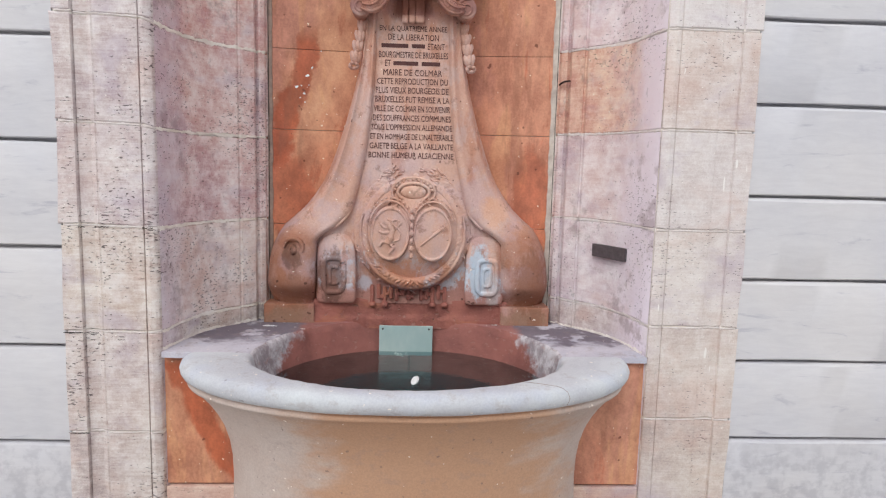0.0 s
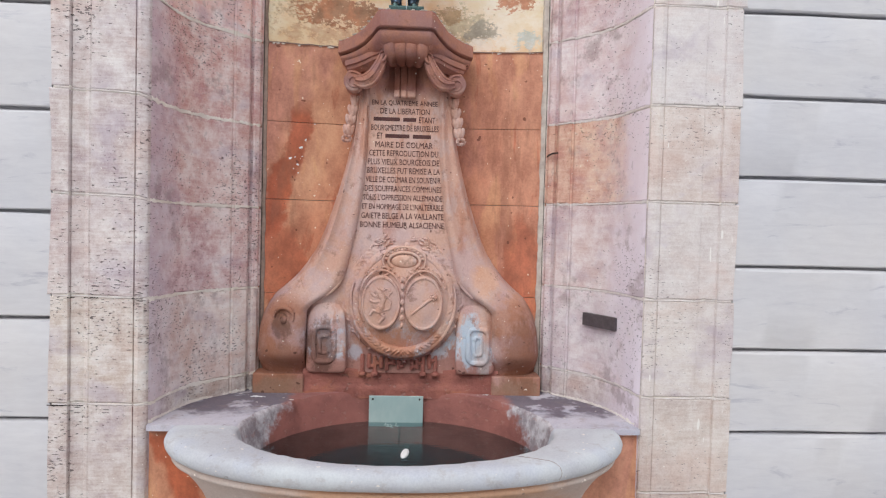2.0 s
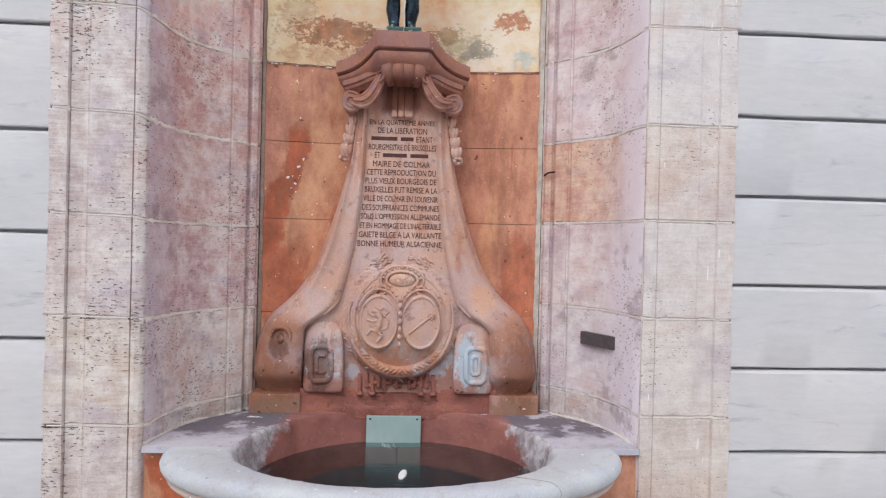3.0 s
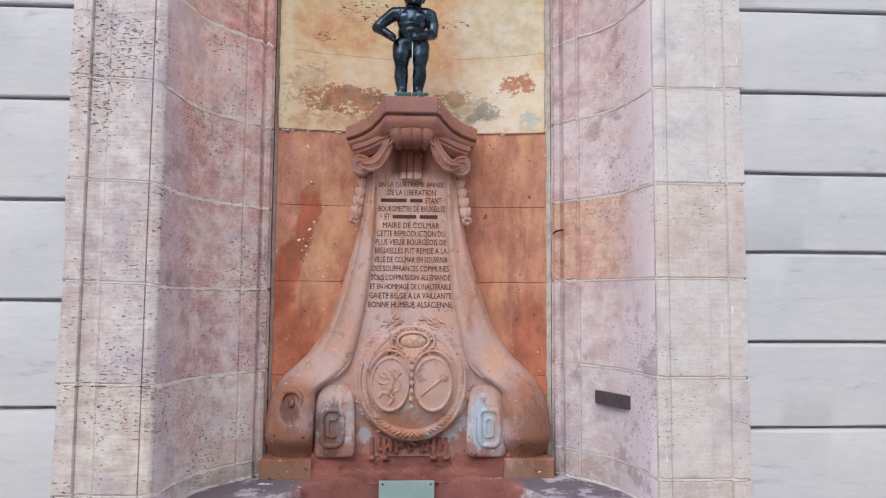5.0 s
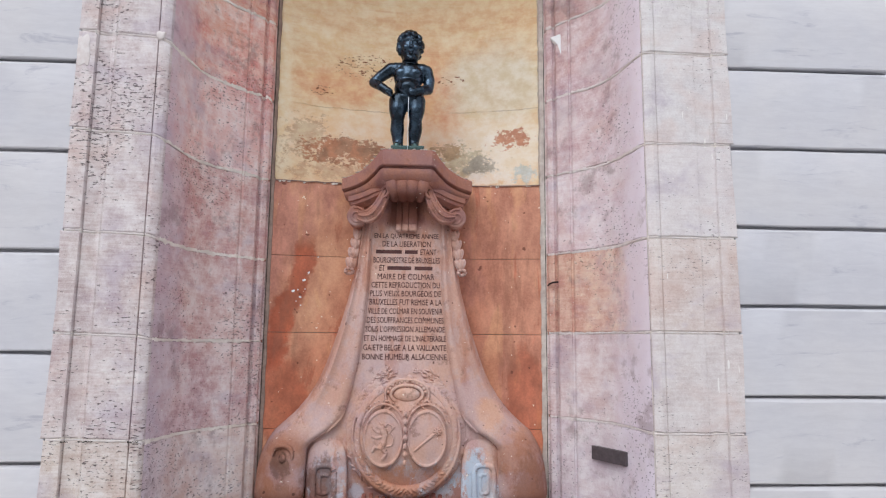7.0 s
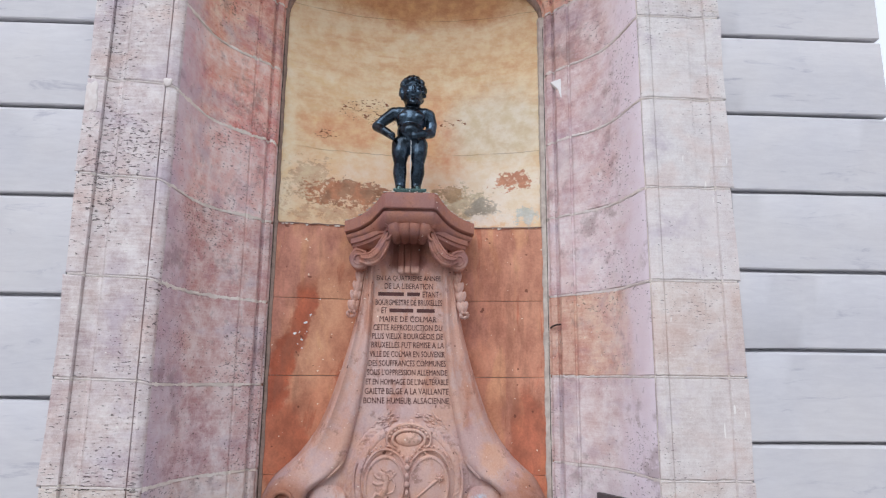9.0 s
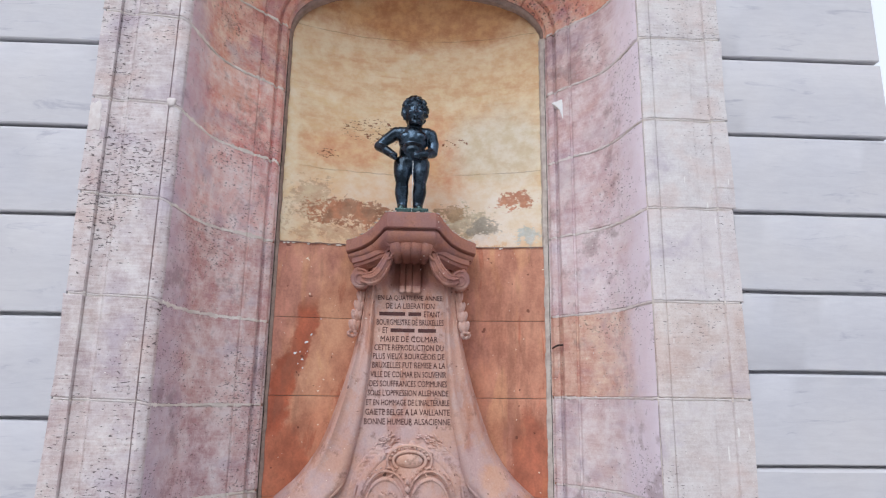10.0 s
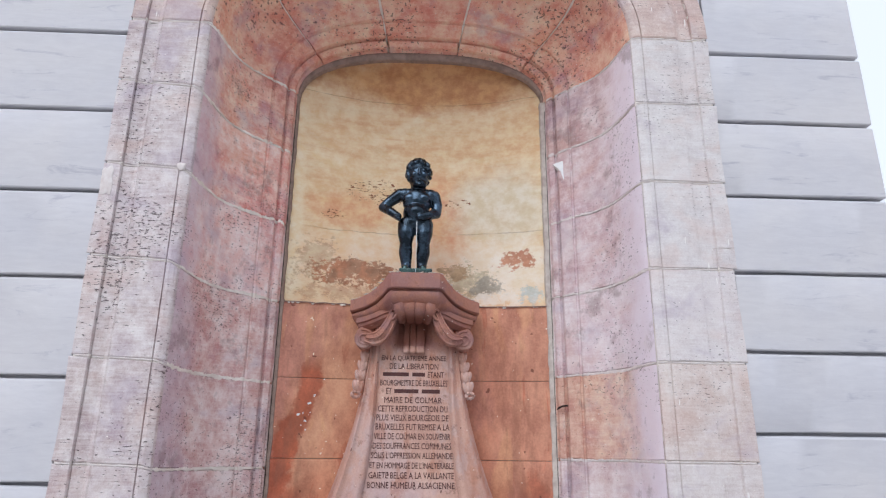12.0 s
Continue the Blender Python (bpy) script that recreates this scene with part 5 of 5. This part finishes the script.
bm = bmesh.new()
cap_layer(bm, [(0.012, 0.0), (0.003, 0.004), (0.0, 0.012), (0.0, 0.064), (0.004, 0.068), (0.028, 0.069), (0.030, 0.079), (0.012, 0.080), (0.011, 0.092), (0.018, 0.108), (0.034, 0.124), (0.056, 0.136), (0.060, 0.137), (0.060, 0.149), (0.11, 0.153)])
part("cornice", bm, M_CARVED, pedestal, smooth=35)
for s in (-1, 1):
    bm = bmesh.new()
    rows = []
    for x, y, z in [(0.318, 0.70, 2.550), (0.318, 0.600, 2.550), (0.27, 0.570, 2.556), (0.22, 0.540, 2.568), (0.17, 0.515, 2.588), (0.12, 0.505, 2.60)]:
        rows.append([(CX + s * x * f, y + o if y < 0.69 else y, z + h) for f, o, h in ((1, 0, 0.035), (1, 0, 0.008), (0.975, 0.008, 0.004), (0.97, 0.010, -0.012), (0.94, 0.024, -0.024), (0.90, 0.030, -0.034), (0.86, 0.06, -0.036))])
    loft(bm, rows, closed=False, caps=False)
    part("lower_moulding", bm, M_CARVED, pedestal, smooth=35)
    # scroll end and swag
    bm = bmesh.new()
    cx, cz = CX + s * 0.264, 2.464
    m = Matrix.Translation((cx, 0.60, cz)) @ Euler((radians(90), 0, 0)).to_matrix().to_4x4()
    bmesh.ops.create_cone(bm, cap_ends=True, segments=28, radius1=0.050, radius2=0.052, depth=0.16, matrix=m)
    edges = [e for e in bm.edges if all(v.co.y < 0.56 for v in e.verts)]
    bmesh.ops.bevel(bm, geom=edges, offset=0.004, segments=2, affect="EDGES")
    # the band that runs from under the moulding into the scroll
    tube(bm, [(cx + s * (0.012 + 0.022 * math.sin(f * 2.6)), 0.612, cz + 0.075 - 0.075 * f) for f in (k / 10 for k in range(11))], [0.012 + 0.008 * math.sin(k * 0.31) for k in range(11)], 10)
    spiral = [(cx + s * (0.047 - 0.0021 * k) * math.cos(0.52 * k + 1.2), 0.518, cz + (0.047 - 0.0021 * k) * math.sin(0.52 * k + 1.2)) for k in range(19)]
    tube(bm, spiral, [0.006] * 19, 6, 0.9)
    part("scroll_end", bm, M_CARVED, pedestal, smooth=40)
    bm = bmesh.new()
    path = [(CX + s * (0.112 + 0.137 * f), 0.520 - 0.012 * math.sin(f * math.pi), 2.600 - 0.138 * (1 - (1 - f) ** 2.8) - 0.012 * math.sin(f * math.pi)) for f in (k / 40 for k in range(41))]
    size = [0.019 + 0.023 * math.sin(math.pi * (0.1 + 0.82 * k / 40)) for k in range(41)]
    tube(bm, path, [r * (0.86 + 0.1 * abs(math.sin(k * 0.9))) for k, r in enumerate(size)], 14)
    for k in range(1, 40):
        p, r = Vector(path[k]), size[k]
        d = (Vector(path[min(40, k + 1)]) - Vector(path[k - 1])).normalized()
        tilt = math.degrees(math.atan2(-d.z, d.x))
        across = Vector((-d.z, 0, d.x))
        for q in (-1, 0, 1):
            off = across * q * r * 0.66 + Vector((0, -r * (1.0 - 0.35 * abs(q)), 0))
            blob(bm, p + off + d * random.uniform(-0.003, 0.003), (0.015, 0.007, 0.006), (0, tilt + q * 24 * s + random.uniform(-8, 8), 0), 1)
    part("swag", bm, M_CARVED, pedestal, smooth=60)
    # hanging husks
    for k, (z, r) in enumerate(((2.375, 0.026), (2.325, 0.03), (2.275, 0.033), (2.222, 0.035), (2.178, 0.032))):
        bm = bmesh.new()
        x = CX + s * (0.263 + 0.0095 * k)
        if k < 4:
            for q in (-1, 0, 1):
                blob(bm, (x + q * r * 0.38, 0.605 - 0.008 * (q == 0), z), (r * 0.5, r * 0.55, 0.035), (0, q * 16, 0), 2)
        else:
            for q in range(9):
                a = math.tau * q / 9
                blob(bm, (x + r * 0.6 * math.cos(a), 0.60 - 0.01 * (q % 2), z + r * 0.45 * math.sin(a)), (0.011, 0.014, 0.011), level=1)
        part("husk", bm, M_CARVED, pedestal, smooth=60)

# lime crust along the upper edges of the cap
for k in range(46):
    f = random.random() * 1.0
    i = min(len(TRACK) - 2, int(f * (len(TRACK) - 1)))
    g = f * (len(TRACK) - 1) - i
    p = Vector(TRACK[i]).lerp(Vector(TRACK[i + 1]), g)
    if p.y > 0.66 or random.random() < 0.35 * (abs(p.x - CX) < 0.12):
        continue
    bm = bmesh.new()
    r = random.uniform(0.004, 0.011)
    blob(bm, (p.x * 0.985, p.y + 0.012, p.z + 0.0005), (r * 1.7, r * 1.2, r * 0.35), (0, random.uniform(-15, 15), random.uniform(-30, 30)), 1)
    part("lime_flake", bm, M_MORTAR, pedestal, "pale lime crust", smooth=60)

# neck under the cap
bm = bmesh.new()
box(bm, CX - 0.268, CX + 0.268, 0.604, 0.79, 2.50, 2.60, 0.008)
part("neck", bm, M_CARVED, pedestal)

# fluted bracket in the middle
bm = bmesh.new()
for q in range(4):
    u = (q - 1.5) / 1.5
    top, low = 0.086 * u, 0.064 * u
    tube(bm, [(CX + top + (low - top) * k / 8, 0.455 + 0.075 * (k / 8) ** 1.8 + 0.012 * abs(u), 2.645 - 0.080 * k / 8) for k in range(9)], [0.030 + 0.006 * math.sin(k * 0.5) for k in range(9)], 12)
box(bm, CX - 0.08, CX + 0.08, 0.53, 0.62, 2.565, 2.65, 0.01)
for q in (-1, 1):
    tube(bm, [(CX + q * (0.112 + 0.016 * math.cos(a)), 0.462 + 0.004 * a, 2.632 - 0.011 * a + 0.016 * math.sin(a)) for a in (0.5 * k for k in range(12))], [0.012 - 0.0005 * k for k in range(12)], 8)
part("fluted_bracket", bm, M_CARVED, pedestal, smooth=50)
for x, w in ((-0.042, 0.016), (-0.007, 0.017), (0.034, 0.023)):
    bm = bmesh.new()
    box(bm, CX + x - w, CX + x + w, 0.585, 0.62, 2.40, 2.59, 0.004)
    box(bm, CX + x - w, CX + x + w, 0.562, 0.60, 2.396, 2.435, 0.009)
    part("bracket_lobe", bm, M_CARVED, pedestal, smooth=50)

# ---- inscription ----
LINES = [
    (205, [("EN LA QUATRIEME ANNEE", 172, 508)]), (248, [("DE LA LIBERATION", 213, 467)]), (293, [("", 177, 313), ("", 330, 397), ("ETANT", 412, 497)]), (340, [("BOURGMESTRE DE BRUXELLES", 163, 515)]),
    (385, [("ET", 193, 222), ("", 235, 362), ("", 380, 475)]), (433, [("MAIRE DE COLMAR", 182, 485)]), (480, [("CETTE REPRODUCTION DU", 148, 515)]), (528, [("PLUS VIEUX BOURGEOIS DE", 140, 520)]),
    (576, [("BRUXELLES FUT REMISE A LA", 135, 525)]), (626, [("VILLE DE COLMAR EN SOUVENIR", 125, 530)]), (676, [("DES SOUFFRANCES COMMUNES", 118, 535)]), (725, [("SOUS L'OPPRESSION ALLEMANDE", 108, 542)]),
    (776, [("ET EN HOMMAGE DE L'INALTERABLE", 100, 548)]), (827, [("GAIETE BELGE A LA VAILLANTE", 93, 550)]), (877, [("BONNE HUMEUR ALSACIENNE", 85, 553)])]


def letters(words, x0, x1, z, cap):
    """A line of carved letters from x0 to x1, or a plain bar where there are no words."""
    y = shaft_y(0.2, z) - 0.0012
    if not words:
        bm = bmesh.new()
        box(bm, x0, x1, y, y + 0.003, z - cap * 0.32, z + cap * 0.32)
        return part("inscription_bar", bm, M_INK, pedestal)
    curve = bpy.data.curves.new("inscription_line", "FONT")
    curve.body, curve.size, curve.resolution_u, curve.extrude = words, 1.0, 2, 0.02
    temp = bpy.data.objects.new("inscription_line", curve)
    me = bpy.data.meshes.new_from_object(temp)
    bpy.data.objects.remove(temp)
    lo = [min(v.co[i] for v in me.vertices) for i in (0, 1)]
    hi = [max(v.co[i] for v in me.vertices) for i in (0, 1)]
    for v in me.vertices:
        fx, fz = (v.co.x - lo[0]) / (hi[0] - lo[0]), (v.co.y - lo[1]) / (hi[1] - lo[1]) - 0.5
        v.co = (x0 + (x1 - x0) * fx, y - v.co.z * 0.05, z + cap * fz)
    me.materials.append(M_INK)
    ob = new("inscription_line", me)
    ob.parent = pedestal
    return ob


for row, bits in LINES:
    f = (row - 205) / 672
    mid, s = 340 - 21 * f, 0.001027 - 0.000077 * f
    z = 2.371 - 0.642 * f
    for words, a, b in bits:
        letters(words, -0.009 + (a - mid) * s, -0.009 + (b - mid) * s, z, 0.031)

# ---- statue ----
bm = bmesh.new()
SX, SZ, SS, SY = -0.012, 2.802, 0.00116, 0.53


def at(px, py, dy=0.0):
    return Vector((SX + (px - 236) * SS, SY + dy, SZ + (668 - py) * SS))


def limb(pts):
    """A chain of balls: (across, down, forward, radius) a joint."""
    for (ax, ay, ad, ar), (bx, by, bd, br) in zip(pts, pts[1:]):
        for k in range(7):
            f = k / 6
            blob(bm, at(ax + (bx - ax) * f, ay + (by - ay) * f, ad + (bd - ad) * f), [(ar + (br - ar) * f) * SS] * 3, level=3)


blob(bm, at(240, 150, -0.005), (0.061, 0.068, 0.086), level=3)
for ex in (221, 266):
    blob(bm, at(ex, 163, -0.058), (0.021, 0.018, 0.019))
for bx, bz in ((214, 131), (226, 127), (262, 127), (274, 131)):
    blob(bm, at(bx, bz, -0.066), (0.013, 0.010, 0.006))
for ex in (224, 264):
    blob(bm, at(ex, 142, -0.064), (0.010, 0.006, 0.006))
blob(bm, at(245, 205, -0.030), (0.044, 0.038, 0.030), level=2)
blob(bm, at(245, 216, -0.056), (0.019, 0.015, 0.013), level=2)
blob(bm, at(244, 146, -0.072), (0.007, 0.009, 0.018), level=2)
blob(bm, at(244, 163, -0.076), (0.012, 0.013, 0.010), level=2)
blob(bm, at(245, 184, -0.072), (0.018, 0.009, 0.005), level=2)
blob(bm, at(245, 196, -0.070), (0.014, 0.009, 0.006), level=2)
for k in range(240):
    v = Vector((random.gauss(0, 1), random.gauss(0, 1), random.gauss(0, 1))).normalized()
    if v.z > -0.6 and not (v.y < -0.2 and v.z < 0.44 and -0.70 < v.x < 0.78):
        blob(bm, at(240, 138) + Vector((v.x * 0.068, v.y * 0.072, v.z * 0.084)), (0.015, 0.014, 0.013), level=1)
limb([(240, 205, 0.004, 38), (238, 248, 0.008, 40)])
limb([(175, 255, 0, 36), (300, 258, 0, 36)])
for cx in (203, 266):
    blob(bm, at(cx, 282, -0.042), (0.040, 0.024, 0.030), level=2)
blob(bm, at(234, 352, -0.034), (0.058, 0.052, 0.046), level=3)
for kx in (187, 271):
    blob(bm, at(kx, 455, -0.03), (0.036, 0.026, 0.05), level=2)
for hx, hz in ((140, 388), (150, 398), (252, 388), (262, 394), (244, 380)):
    blob(bm, at(hx, hz, -0.066), (0.018, 0.014, 0.011), (0, 30, 0))
blob(bm, at(235, 290, -0.004), (0.082, 0.062, 0.085), level=3)
blob(bm, at(232, 350, -0.012), (0.074, 0.066, 0.07), level=3)
blob(bm, at(228, 395, 0.0), (0.080, 0.06, 0.055), level=3)
limb([(152, 252, 0, 31), (105, 285, 0.01, 27), (72, 315, 0.015, 24), (110, 350, -0.03, 21), (145, 380, -0.05, 19)])
limb([(318, 260, 0, 31), (332, 305, 0.0, 27), (328, 350, -0.01, 25), (295, 370, -0.05, 22), (250, 385, -0.066, 19)])
limb([(190, 410, 0, 46), (187, 450, -0.008, 42), (187, 500, -0.008, 30), (186, 545, 0.006, 33), (190, 600, 0.006, 25), (192, 628, 0, 23)])
limb([(272, 410, 0, 45), (273, 450, -0.008, 41), (271, 500, -0.006, 30), (270, 545, 0.006, 33), (264, 600, 0.006, 25), (264, 628, 0, 23)])
limb([(192, 632, 0.012, 18), (186, 634, -0.05, 17)])
limb([(264, 632, 0.012, 18), (270, 634, -0.05, 17)])
box(bm, SX - 0.088, SX + 0.088, SY - 0.085, SY + 0.075, SZ - 0.004, SZ + 0.03)
statue = tagged(part("statue", bm, M_BRONZE, smooth=80), "small dark bronze statue of a standing child on the pedestal", "statue")
rem = statue.modifiers.new("union", "REMESH")
rem.mode, rem.voxel_size, rem.use_smooth_shade = "VOXEL", 0.0034, True
smo = statue.modifiers.new("soften", "SMOOTH")
smo.iterations, smo.factor = 3, 0.5

# water that dribbles down between the legs and over the edge of the cap
bm = bmesh.new()
tube(bm, [(SX, SY - 0.078, SZ + 0.300), (SX + 0.001, SY - 0.090, SZ + 0.285), (SX + 0.001, SY - 0.094, SZ + 0.2), (SX, SY - 0.096, SZ + 0.1), (SX, SY - 0.098, SZ + 0.032), (SX, SY - 0.100, SZ + 0.003)],
     [0.001, 0.0018, 0.0016, 0.0013, 0.0011, 0.0009], 6)
tagged(part("water_trickle", bm, M_THREAD, smooth=60), "thin trickle of water falling from the bronze statue", "water")

# ---- small fittings ----
bm = bmesh.new()
loft(bm, [[(0.938, 0.452, z), (1.040, 0.243, z), (1.062, 0.252, z), (0.960, 0.462, z)] for z in (1.238, 1.302)])
tagged(part("plaque", bm, M_PLAQUE), "small plain dark brown plaque on the niche reveal", "plaque")
bm = bmesh.new()
tube(bm, [(0.772, 0.66, 2.122), (0.775, 0.63, 2.128), (0.79, 0.615, 2.135), (0.815, 0.60, 2.137)], 0.005, 6)
tagged(part("iron_nail", bm, M_IRON, smooth=60), "rusty bent iron nail in a mortar joint", "nail")
